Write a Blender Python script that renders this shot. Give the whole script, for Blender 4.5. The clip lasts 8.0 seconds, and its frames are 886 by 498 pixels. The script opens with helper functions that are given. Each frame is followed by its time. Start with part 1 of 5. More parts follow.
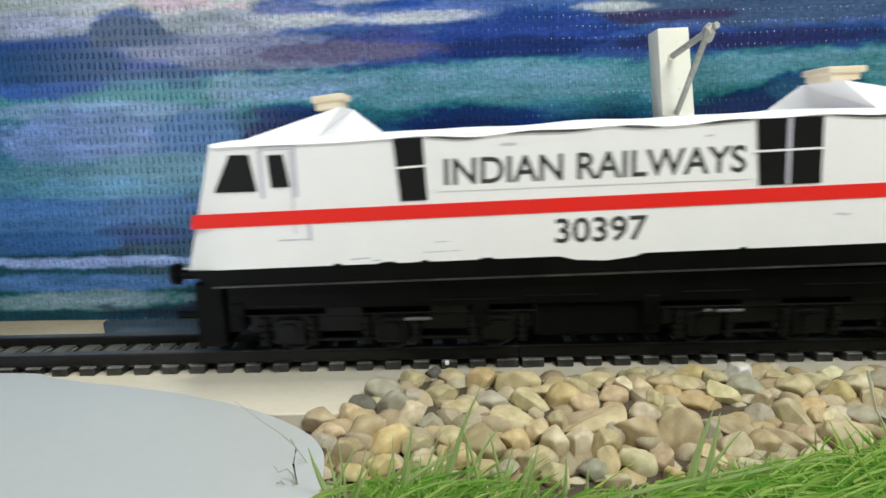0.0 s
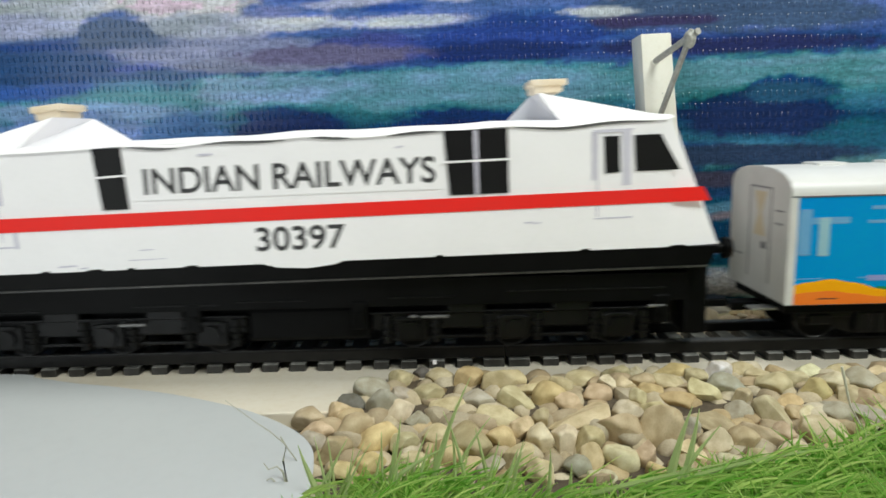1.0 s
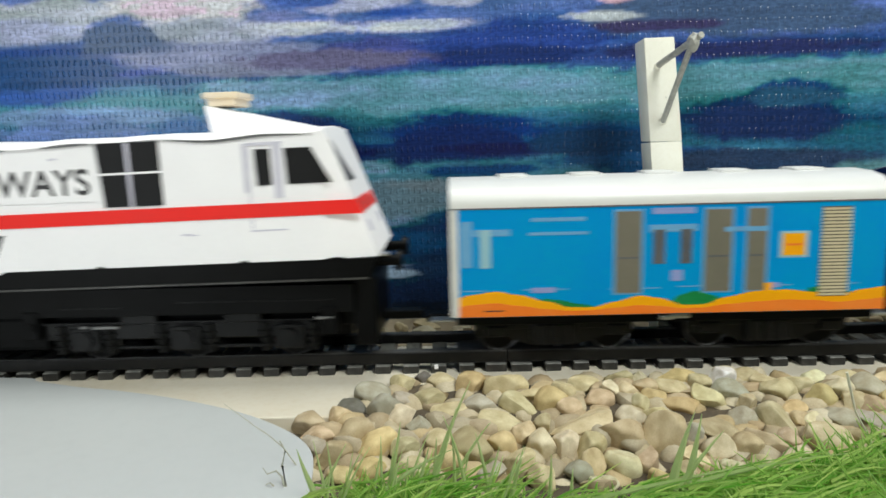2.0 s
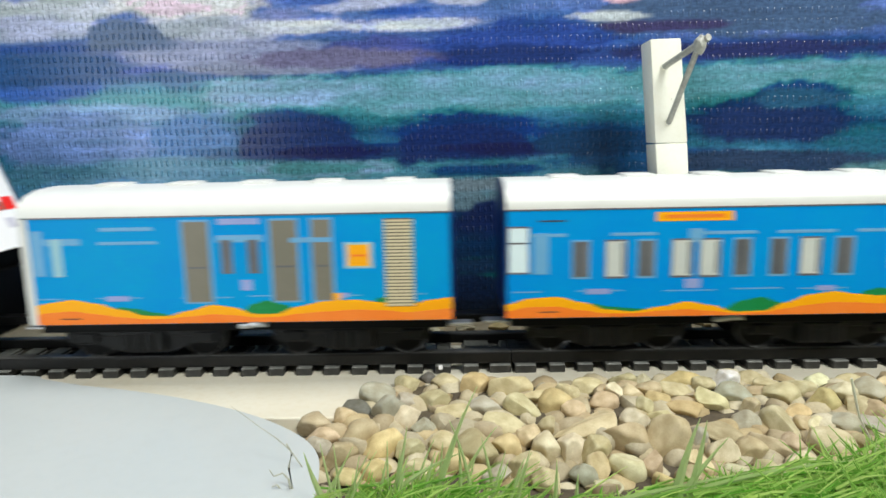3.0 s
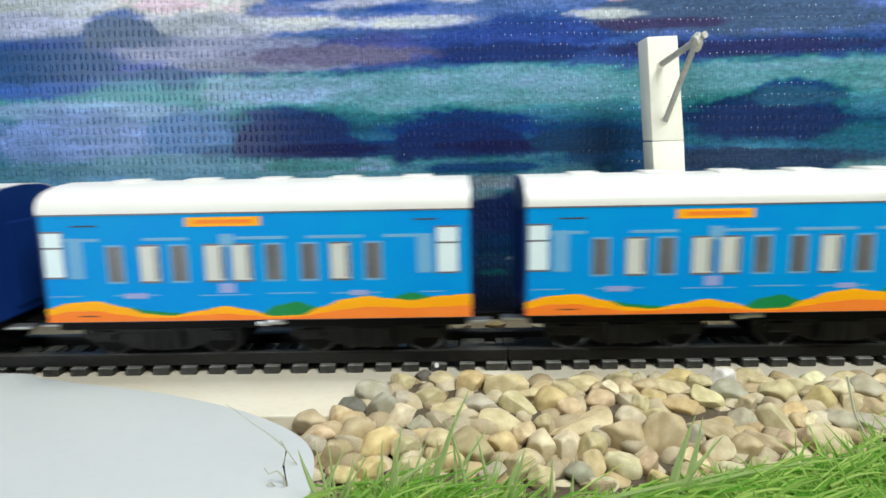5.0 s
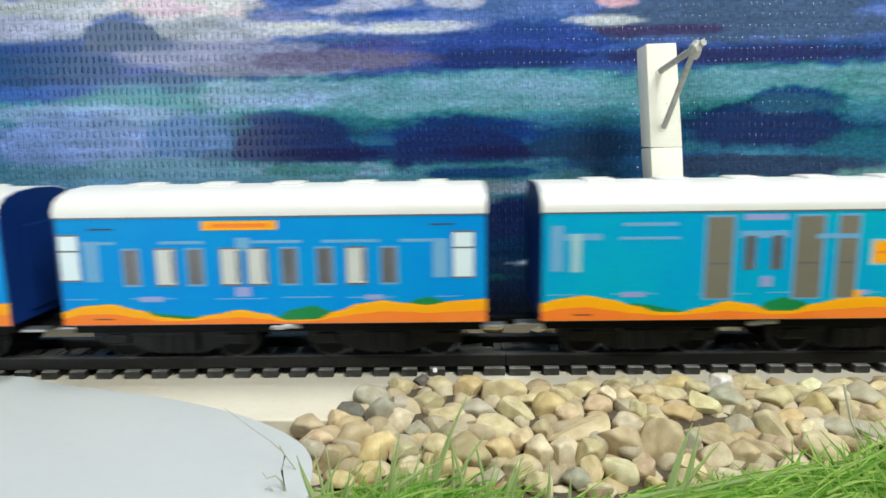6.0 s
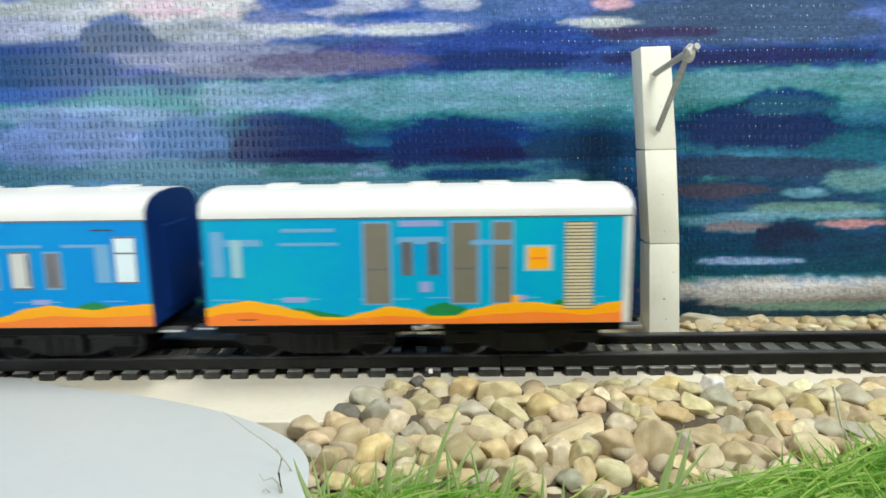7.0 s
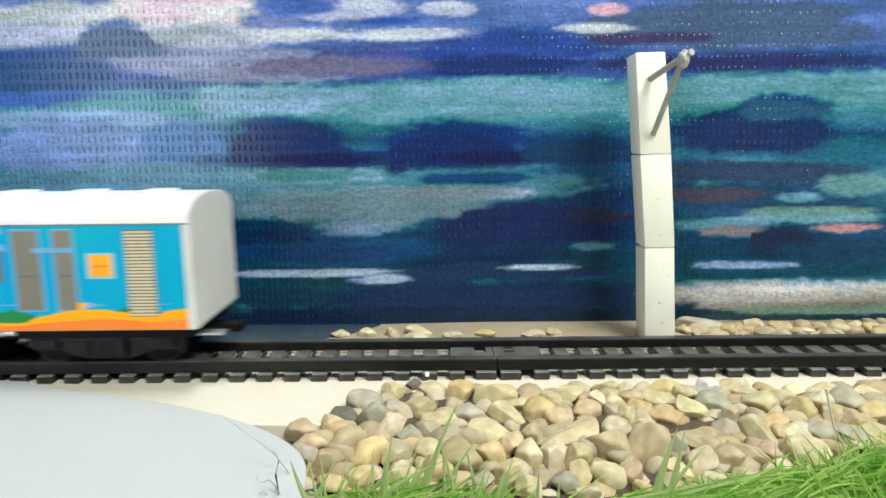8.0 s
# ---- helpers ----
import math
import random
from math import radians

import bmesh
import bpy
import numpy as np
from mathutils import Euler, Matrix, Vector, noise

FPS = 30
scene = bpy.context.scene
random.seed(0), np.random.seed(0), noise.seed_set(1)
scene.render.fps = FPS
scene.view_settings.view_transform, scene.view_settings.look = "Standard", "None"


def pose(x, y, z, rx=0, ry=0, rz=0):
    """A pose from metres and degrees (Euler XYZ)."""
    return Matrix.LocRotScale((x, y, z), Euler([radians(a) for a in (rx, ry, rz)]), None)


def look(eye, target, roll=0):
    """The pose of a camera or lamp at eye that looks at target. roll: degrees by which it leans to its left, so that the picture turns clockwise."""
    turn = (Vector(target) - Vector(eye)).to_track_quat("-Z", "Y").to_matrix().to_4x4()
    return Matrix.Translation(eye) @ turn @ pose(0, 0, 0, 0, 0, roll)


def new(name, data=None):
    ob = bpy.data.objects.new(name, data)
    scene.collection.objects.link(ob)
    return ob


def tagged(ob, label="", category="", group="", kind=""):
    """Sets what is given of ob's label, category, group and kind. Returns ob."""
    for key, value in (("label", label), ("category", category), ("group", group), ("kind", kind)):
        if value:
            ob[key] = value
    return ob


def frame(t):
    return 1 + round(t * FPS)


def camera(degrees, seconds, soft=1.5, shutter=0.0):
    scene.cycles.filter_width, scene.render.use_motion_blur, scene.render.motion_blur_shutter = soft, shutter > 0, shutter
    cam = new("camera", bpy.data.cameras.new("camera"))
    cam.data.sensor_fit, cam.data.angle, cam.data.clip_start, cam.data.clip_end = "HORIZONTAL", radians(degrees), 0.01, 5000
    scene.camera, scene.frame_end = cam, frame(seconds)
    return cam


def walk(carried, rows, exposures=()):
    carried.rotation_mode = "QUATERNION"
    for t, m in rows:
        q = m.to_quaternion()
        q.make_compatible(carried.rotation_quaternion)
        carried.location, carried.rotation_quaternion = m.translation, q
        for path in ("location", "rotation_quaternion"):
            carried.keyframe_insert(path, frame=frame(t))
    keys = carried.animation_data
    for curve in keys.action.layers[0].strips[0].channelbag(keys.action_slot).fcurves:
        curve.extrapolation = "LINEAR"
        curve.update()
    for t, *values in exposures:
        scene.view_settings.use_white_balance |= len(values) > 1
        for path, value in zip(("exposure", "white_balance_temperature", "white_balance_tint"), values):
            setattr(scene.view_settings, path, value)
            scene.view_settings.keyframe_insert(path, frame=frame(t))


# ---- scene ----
cam = camera(66.87, 8.0, soft=1.65, shutter=0.6)


def held(x, y, z, yaw, pitch, roll):
    a, p = radians(yaw), radians(pitch)
    eye = Vector((x, y, z))
    return look(eye, eye + Vector((-math.sin(a) * math.cos(p), math.cos(a) * math.cos(p), math.sin(p))), roll)


walk(cam, [(t, held(*row)) for t, *row in (
    (0.0, 0.00990, -0.22444, 0.08279, 1.573, -9.949, -1.657),
    (0.5, 0.00978, -0.22554, 0.08339, 1.231, -10.072, -1.676),
    (1.0, 0.01023, -0.22800, 0.08327, 0.549, -9.841, -1.517),
    (1.5, 0.01207, -0.22739, 0.08149, 0.924, -9.214, -1.718),
    (3.0, 0.00990, -0.22710, 0.08536, 1.065, -9.915, -1.147),
    (3.5, 0.01113, -0.22589, 0.08500, 1.155, -10.112, -1.294),
    (4.0, 0.01089, -0.22612, 0.08435, 1.026, -10.019, -1.189),
    (4.5, 0.01071, -0.22651, 0.08464, 0.925, -10.125, -1.166),
    (6.0, 0.01043, -0.22727, 0.08570, 0.757, -9.764, -0.753),
    (6.5, 0.01033, -0.22807, 0.08690, 0.557, -9.893, -0.628),
    (7.0, 0.01086, -0.22863, 0.08812, 0.473, -10.104, -0.687),
    (7.5, 0.01122, -0.22878, 0.08693, 0.404, -9.753, -0.680),
    (8.0, 0.01115, -0.23006, 0.08819, 0.245, -9.739, -0.613))],
    exposures=((0.0, -0.43), (1.5, -0.46), (3.0, -0.07), (4.5, -0.04), (6.0, -0.09), (7.0, -0.05), (7.5, -0.07), (8.0, 0.10)))

# ---- light: a room lit by a ceiling panel over the layout and a window-side lamp behind the camera
world = bpy.data.worlds.new("room_air")
scene.world = world
world.use_nodes = True
world.node_tree.nodes["Background"].inputs[0].default_value = (0.86, 0.93, 1.0, 1)
world.node_tree.nodes["Background"].inputs[1].default_value = 0.04


def area_lamp(name, eye, target, wide, deep, watts, colour):
    data = bpy.data.lights.new(name, "AREA")
    data.shape, data.size, data.size_y = "RECTANGLE", wide, deep
    data.energy, data.color = watts, colour
    ob = new(name, data)
    ob.matrix_world = look(eye, target)
    return ob


area_lamp("ceiling_lamp", (0.10, 0.09, 1.30), (0, 0.02, 0), 0.50, 0.26, 10.5, (0.97, 1.0, 0.94))
area_lamp("room_lamp", (0.52, -0.72, 1.02), (0.05, 0.0, 0.03), 0.45, 0.40, 18.5, (0.96, 1.0, 0.95))
area_lamp("window_lamp", (-0.62, -1.02, 0.14), (0.0, 0.0, 0.06), 0.20, 0.70, 4.9, (0.90, 0.97, 1.0))

# ---- materials
CM = 0.01


def base(name, colour, rough=0.5, metal=0.0, spec=0.5):
    m = bpy.data.materials.new(name)
    m.use_nodes = True
    b = m.node_tree.nodes["Principled BSDF"]
    b.inputs["Base Color"].default_value = (*colour, 1)
    b.inputs["Roughness"].default_value = rough
    b.inputs["Metallic"].default_value = metal
    b.inputs["Specular IOR Level"].default_value = spec
    return m, m.node_tree.nodes, m.node_tree.links, b


def worn(name, colour, other, rough=0.5, metal=0.0, spec=0.5, big=60.0, fine=900.0, amount=0.5, bump=0.15, deep=0.0002):
    """A surface that varies in tone at two sizes, with fine relief. big, fine: noise per metre."""
    m, n, l, b = base(name, colour, rough, metal, spec)
    at = n.new("ShaderNodeTexCoord")
    n1, n2 = n.new("ShaderNodeTexNoise"), n.new("ShaderNodeTexNoise")
    n1.inputs["Scale"].default_value, n2.inputs["Scale"].default_value = big, fine
    n1.inputs["Detail"].default_value, n2.inputs["Detail"].default_value = 4, 3
    l.new(at.outputs["Object"], n1.inputs["Vector"])
    l.new(at.outputs["Object"], n2.inputs["Vector"])
    ramp = n.new("ShaderNodeMapRange")
    ramp.inputs["From Min"].default_value, ramp.inputs["From Max"].default_value = 0.35, 0.72
    ramp.inputs["To Max"].default_value = amount
    l.new(n1.outputs["Fac"], ramp.inputs["Value"])
    fineness = n.new("ShaderNodeMapRange")
    fineness.inputs["From Min"].default_value, fineness.inputs["From Max"].default_value = 0.45, 0.75
    fineness.inputs["To Max"].default_value = amount * 0.6
    l.new(n2.outputs["Fac"], fineness.inputs["Value"])
    add = n.new("ShaderNodeMath")
    add.operation, add.use_clamp = "ADD", True
    l.new(ramp.outputs["Result"], add.inputs[0])
    l.new(fineness.outputs["Result"], add.inputs[1])
    mix = n.new("ShaderNodeMix")
    mix.data_type = "RGBA"
    mix.inputs["A"].default_value, mix.inputs["B"].default_value = (*colour, 1), (*other, 1)
    l.new(add.outputs[0], mix.inputs["Factor"])
    l.new(mix.outputs["Result"], b.inputs["Base Color"])
    bp = n.new("ShaderNodeBump")
    bp.inputs["Strength"].default_value, bp.inputs["Distance"].default_value = bump, deep
    l.new(n2.outputs["Fac"], bp.inputs["Height"])
    l.new(bp.outputs["Normal"], b.inputs["Normal"])
    return m


PAPER = worn("white_paper", (0.96, 0.945, 0.96), (0.90, 0.885, 0.90), 0.55, big=45, fine=700, amount=0.5, bump=0.25)
ROOFWHITE = worn("white_plastic_roof", (0.75, 0.75, 0.73), (0.67, 0.665, 0.64), 0.38, big=70, amount=0.4)
ENDWHITE = worn("grey_white_card", (0.66, 0.66, 0.63), (0.55, 0.55, 0.52), 0.6, big=80, amount=0.6)
BLACK = worn("black_plastic", (0.0022, 0.0023, 0.0024), (0.005, 0.0052, 0.0053), 0.36, spec=0.08, big=90, amount=0.6)
GLASSBLACK = worn("black_window_paper", (0.006, 0.006, 0.0065), (0.012, 0.012, 0.012), 0.5, spec=0.2, amount=0.4)
# windscreen grey, also used for the painted shade under the roof fold
SMOKE = worn("smoky_windscreen_and_fold_shade", (0.07, 0.07, 0.072), (0.14, 0.14, 0.14), 0.4, big=60, amount=0.8)
BOGIE = worn("rubbed_black_plastic", (0.0025, 0.0026, 0.0028), (0.007, 0.0072, 0.0075), 0.30, spec=0.2, big=130, amount=0.7, bump=0.3)
CLIP = worn("dull_grey_metal", (0.14, 0.14, 0.14), (0.28, 0.28, 0.275), 0.4, metal=0.4, big=200)
RIM = worn("worn_wheel_rim", (0.022, 0.022, 0.022), (0.10, 0.10, 0.098), 0.3, metal=0.5, big=120, amount=0.8)
RED = worn("red_stripe_paper", (0.90, 0.022, 0.016), (0.82, 0.035, 0.028), 0.5, spec=0.2, amount=0.5)
LETTER = worn("grey_black_ink", (0.018, 0.018, 0.02), (0.05, 0.05, 0.05), 0.6, amount=0.6)
PENCIL = worn("pale_pencil", (0.58, 0.56, 0.66), (0.70, 0.69, 0.76), 0.7)
CREAM = worn("cream_foam", (0.80, 0.66, 0.46), (0.85, 0.78, 0.66), 0.8, big=120, amount=0.7, bump=0.4)
RAIL = worn("black_track_plastic", (0.0045, 0.0045, 0.0042), (0.012, 0.0117, 0.011), 0.36, spec=0.25, big=50, fine=600, amount=0.7, bump=0.3)
RAILHEAD = worn("grey_rail_top", (0.035, 0.034, 0.032), (0.09, 0.088, 0.082), 0.34, big=45, fine=500, amount=0.7)
SLEEPER = worn("dusty_black_plastic", (0.014, 0.014, 0.013), (0.075, 0.073, 0.067), 0.36, big=70, fine=500, amount=0.75, bump=0.4)
SLEEPERTOP = worn("pale_grey_sleeper_top", (0.12, 0.12, 0.11), (0.26, 0.255, 0.235), 0.5, big=90, fine=600, amount=0.8, bump=0.4)
PLATE = worn("dusty_grey_plate", (0.05, 0.052, 0.045), (0.15, 0.152, 0.132), 0.5, big=80, fine=600, amount=0.8, bump=0.4)
STEEL = worn("bare_metal", (0.5, 0.5, 0.49), (0.3, 0.3, 0.3), 0.35, metal=0.9)
BOARD = worn("cream_board", (0.76, 0.71, 0.60), (0.66, 0.58, 0.43), 0.32, big=22, fine=400, amount=0.55, bump=0.1)
STRIP = worn("tan_glossy_board", (0.50, 0.42, 0.29), (0.34, 0.27, 0.17), 0.16, big=25, fine=300, amount=0.6, bump=0.04)
FLAP = worn("dark_blue_gloss", (0.035, 0.055, 0.085), (0.07, 0.09, 0.11), 0.16, big=60, fine=500, amount=0.6, bump=0.1)
TABLE = worn("pale_table_board", (0.76, 0.70, 0.57), (0.66, 0.58, 0.44), 0.4, big=18, amount=0.6)
SHEET = worn("grey_white_card_sheet", (0.50, 0.525, 0.53), (0.455, 0.48, 0.488), 0.42, big=14, fine=260, amount=0.5, bump=0.08)
POST = worn("cream_painted_foam", (0.87, 0.86, 0.76), (0.78, 0.75, 0.62), 0.6, big=90, fine=800, amount=0.45, bump=0.3)
ARM = worn("grey_stick", (0.27, 0.275, 0.25), (0.50, 0.50, 0.45), 0.45, big=200, amount=0.7)
WALL = worn("room_wall_paint", (0.30, 0.295, 0.28), (0.26, 0.255, 0.24), 0.9, big=4, fine=60, amount=0.5)
FLOOR = worn("room_floor", (0.32, 0.27, 0.22), (0.24, 0.2, 0.16), 0.6, big=5, fine=60)
BLUE = worn("bright_blue_print", (0.0, 0.235, 0.66), (0.0, 0.30, 0.64), 0.4, spec=0.08, big=40, amount=0.6, bump=0.08)
CYAN = worn("cyan_blue_print", (0.0, 0.30, 0.60), (0.0, 0.41, 0.48), 0.4, spec=0.08, big=30, amount=0.7, bump=0.08)
AZURE = worn("azure_blue_print", (0.0, 0.245, 0.63), (0.0, 0.32, 0.58), 0.4, spec=0.08, big=26, amount=0.7, bump=0.08)
NAVY = worn("navy_end_print", (0.003, 0.022, 0.13), (0.006, 0.032, 0.16), 0.4, spec=0.2, amount=0.5, bump=0.08)
ORANGE = worn("orange_print", (0.84, 0.19, 0.02), (0.86, 0.27, 0.05), 0.4, spec=0.2, amount=0.5)
YELLOW = worn("yellow_orange_print", (0.90, 0.40, 0.004), (0.88, 0.33, 0.006), 0.4, spec=0.2, amount=0.5)
GREEN = worn("green_print", (0.008, 0.20, 0.05), (0.015, 0.24, 0.09), 0.4, spec=0.2, amount=0.5)
TAUPE = worn("taupe_door_print", (0.15, 0.14, 0.105), (0.20, 0.18, 0.14), 0.45, amount=0.5)
SLATE = worn("dark_window_print", (0.085, 0.088, 0.10), (0.14, 0.14, 0.15), 0.35, amount=0.6)
BLIND = worn("grey_blind_print", (0.15, 0.15, 0.165), (0.21, 0.205, 0.205), 0.4, amount=0.6)
PALE = worn("pale_window_print", (0.58, 0.60, 0.56), (0.45, 0.48, 0.48), 0.35, amount=0.5)
MIST = worn("misty_cyan_print", (0.33, 0.53, 0.58), (0.24, 0.46, 0.56), 0.4, spec=0.2, amount=0.6)
ICE = worn("ice_white_print", (0.68, 0.80, 0.84), (0.55, 0.70, 0.80), 0.35, amount=0.4)
SKYPRINT = worn("light_blue_print", (0.16, 0.38, 0.60), (0.10, 0.31, 0.57), 0.4, spec=0.2, amount=0.5)
LILAC = worn("lilac_print", (0.28, 0.33, 0.60), (0.22, 0.28, 0.56), 0.4)
VENT = worn("cream_vent_print", (0.62, 0.54, 0.36), (0.55, 0.46, 0.30), 0.5, amount=0.4)
DARKVENT = worn("brown_vent_gap", (0.10, 0.09, 0.06), (0.07, 0.06, 0.05), 0.6)


def pebble_material(name, joined):
    m, n, l, b = base(name, (0.5, 0.42, 0.3), 0.72, spec=0.3)
    at, info = n.new("ShaderNodeTexCoord"), n.new("ShaderNodeObjectInfo")
    n1, n2 = n.new("ShaderNodeTexNoise"), n.new("ShaderNodeTexNoise")
    n1.inputs["Scale"].default_value, n2.inputs["Scale"].default_value = 1.6, 22.0
    n1.inputs["Detail"].default_value = n2.inputs["Detail"].default_value = 5
    shift = n.new("ShaderNodeVectorMath")
    l.new(at.outputs["Object"], shift.inputs[0])
    l.new(info.outputs["Location"], shift.inputs[1])
    l.new(shift.outputs[0], n1.inputs["Vector"])
    l.new(shift.outputs[0], n2.inputs["Vector"])
    tone = n.new("ShaderNodeMix")
    tone.data_type, tone.blend_type = "RGBA", "MULTIPLY"
    tone.inputs["Factor"].default_value = 1.0
    if joined:
        geo, pick = n.new("ShaderNodeNewGeometry"), n.new("ShaderNodeValToRGB")
        pick.color_ramp.interpolation = "CONSTANT"
        for at_, c in ((0.0, (0.50, 0.43, 0.30, 1)), (0.999, (0.40, 0.36, 0.29, 1))):
            e = pick.color_ramp.elements[0 if at_ == 0 else 1]
            e.position, e.color = at_, c
        for at_, c in ((0.2, (0.50, 0.40, 0.24, 1)), (0.38, (0.42, 0.37, 0.27, 1)), (0.52, (0.48, 0.385, 0.25, 1)), (0.68, (0.55, 0.49, 0.36, 1)), (0.85, (0.41, 0.34, 0.23, 1))):
            pick.color_ramp.elements.new(at_).color = c
        l.new(geo.outputs["Random Per Island"], pick.inputs["Fac"])
        l.new(pick.outputs["Color"], tone.inputs["A"])
        n1.inputs["Scale"].default_value, n2.inputs["Scale"].default_value = 150, 2000
    else:
        l.new(info.outputs["Color"], tone.inputs["A"])
    ramp = n.new("ShaderNodeValToRGB")
    ramp.color_ramp.elements[0].position, ramp.color_ramp.elements[1].position = 0.30, 0.72
    ramp.color_ramp.elements[0].color, ramp.color_ramp.elements[1].color = (0.74, 0.69, 0.60, 1), (1.1, 1.1, 1.1, 1)
    l.new(n1.outputs["Fac"], ramp.inputs["Fac"])
    l.new(ramp.outputs["Color"], tone.inputs["B"])
    speck = n.new("ShaderNodeMix")
    speck.data_type, speck.blend_type = "RGBA", "MULTIPLY"
    speck.inputs["Factor"].default_value = 0.28
    ramp2 = n.new("ShaderNodeValToRGB")
    ramp2.color_ramp.elements[0].position, ramp2.color_ramp.elements[1].position = 0.36, 0.55
    ramp2.color_ramp.elements[0].color, ramp2.color_ramp.elements[1].color = (0.55, 0.50, 0.45, 1), (1.0, 1.0, 1.0, 1)
    l.new(n2.outputs["Fac"], ramp2.inputs["Fac"])
    l.new(tone.outputs["Result"], speck.inputs["A"])
    l.new(ramp2.outputs["Color"], speck.inputs["B"])
    l.new(speck.outputs["Result"], b.inputs["Base Color"])
    bp = n.new("ShaderNodeBump")
    bp.inputs["Strength"].default_value, bp.inputs["Distance"].default_value = 0.35, 0.0003
    l.new(n2.outputs["Fac"], bp.inputs["Height"])
    l.new(bp.outputs["Normal"], b.inputs["Normal"])
    return m


def grass_material(name, low, high):
    m, n, l, b = base(name, low, 0.42)
    geo = n.new("ShaderNodeNewGeometry")
    mix = n.new("ShaderNodeMix")
    mix.data_type = "RGBA"
    mix.inputs["A"].default_value, mix.inputs["B"].default_value = (*low, 1), (*high, 1)
    l.new(geo.outputs["Random Per Island"], mix.inputs["Factor"])
    l.new(mix.outputs["Result"], b.inputs["Base Color"])
    # thin blades let some light through
    thin, join = n.new("ShaderNodeBsdfTranslucent"), n.new("ShaderNodeMixShader")
    l.new(mix.outputs["Result"], thin.inputs["Color"])
    join.inputs[0].default_value = 0.5
    l.new(b.outputs[0], join.inputs[1])
    l.new(thin.outputs[0], join.inputs[2])
    l.new(join.outputs[0], n["Material Output"].inputs["Surface"])
    return m


def banner_material():
    """Printed vinyl with a woven relief."""
    m, n, l, b = base("printed_vinyl", (0.1, 0.15, 0.35), 0.27, spec=0.27)
    paint = n.new("ShaderNodeAttribute")
    paint.attribute_name = "print"
    at = n.new("ShaderNodeTexCoord")
    warp = n.new("ShaderNodeTexNoise")
    warp.inputs["Scale"].default_value, warp.inputs["Detail"].default_value = 160, 2
    l.new(at.outputs["Object"], warp.inputs["Vector"])
    off = n.new("ShaderNodeVectorMath")
    off.operation = "SCALE"
    off.inputs["Scale"].default_value = 0.0022
    l.new(warp.outputs["Color"], off.inputs[0])
    place = n.new("ShaderNodeVectorMath")
    l.new(at.outputs["Object"], place.inputs[0])
    l.new(off.outputs[0], place.inputs[1])
    sep = n.new("ShaderNodeSeparateXYZ")
    l.new(place.outputs[0], sep.inputs[0])

    def wave(socket, step, phase=0.0):
        k = n.new("ShaderNodeMath")
        k.operation = "MULTIPLY_ADD"
        k.inputs[1].default_value, k.inputs[2].default_value = 2 * math.pi / step, phase
        l.new(socket, k.inputs[0])
        s = n.new("ShaderNodeMath")
        s.operation = "SINE"
        l.new(k.outputs[0], s.inputs[0])
        return s.outputs[0]

    def ticks(socket, low):
        k = n.new("ShaderNodeMapRange")
        k.interpolation_type = "SMOOTHSTEP"
        k.inputs["From Min"].default_value = low
        l.new(socket, k.inputs["Value"])
        return k.outputs["Result"]

    wx, wz, rib = ticks(wave(sep.outputs["X"], 0.0027), 0.2), ticks(wave(sep.outputs["Z"], 0.0046), -0.5), wave(sep.outputs["Z"], 0.0012, 1.0)
    patchy = n.new("ShaderNodeTexNoise")
    patchy.inputs["Scale"].default_value, patchy.inputs["Detail"].default_value = 55, 3
    l.new(at.outputs["Object"], patchy.inputs["Vector"])
    some = n.new("ShaderNodeMath")
    some.operation = "MULTIPLY"
    l.new(wx, some.inputs[0])
    l.new(patchy.outputs["Fac"], some.inputs[1])
    tall = n.new("ShaderNodeMath")
    tall.operation = "MULTIPLY_ADD"
    tall.inputs[1].default_value = 0.12
    l.new(some.outputs[0], tall.inputs[0])
    cross = n.new("ShaderNodeMath")
    cross.operation = "MULTIPLY"
    l.new(some.outputs[0], cross.inputs[0])
    l.new(wz, cross.inputs[1])
    total = n.new("ShaderNodeMath")
    total.operation = "MULTIPLY_ADD"
    total.inputs[1].default_value = 0.03
    l.new(rib, total.inputs[0])
    l.new(cross.outputs[0], tall.inputs[2])
    l.new(tall.outputs[0], total.inputs[2])
    bp = n.new("ShaderNodeBump")
    bp.inputs["Strength"].default_value, bp.inputs["Distance"].default_value = 1.0, 0.00050
    l.new(total.outputs[0], bp.inputs["Height"])
    l.new(bp.outputs["Normal"], b.inputs["Normal"])
    # small pale threads where the weave shows through the ink
    spots = n.new("ShaderNodeMapRange")
    spots.inputs["From Min"].default_value, spots.inputs["From Max"].default_value = 0.36, 0.66
    l.new(cross.outputs[0], spots.inputs["Value"])
    soft = n.new("ShaderNodeMath")
    soft.operation = "MULTIPLY"
    soft.inputs[1].default_value = 0.035
    l.new(spots.outputs["Result"], soft.inputs[0])
    mix = n.new("ShaderNodeMix")
    mix.data_type = "RGBA"
    mix.inputs["B"].default_value = (0.42, 0.52, 0.66, 1)
    l.new(soft.outputs[0], mix.inputs["Factor"])
    l.new(paint.outputs["Color"], mix.inputs["A"])
    # fine streaks and grain of the ink
    stretch = n.new("ShaderNodeMapping")
    stretch.inputs["Scale"].default_value = (420, 420, 900)
    l.new(at.outputs["Object"], stretch.inputs["Vector"])
    grain = n.new("ShaderNodeTexNoise")
    grain.inputs["Scale"].default_value, grain.inputs["Detail"].default_value = 1.0, 4
    l.new(stretch.outputs["Vector"], grain.inputs["Vector"])
    ink = n.new("ShaderNodeMapRange")
    ink.inputs["From Min"].default_value, ink.inputs["From Max"].default_value = 0.3, 0.7
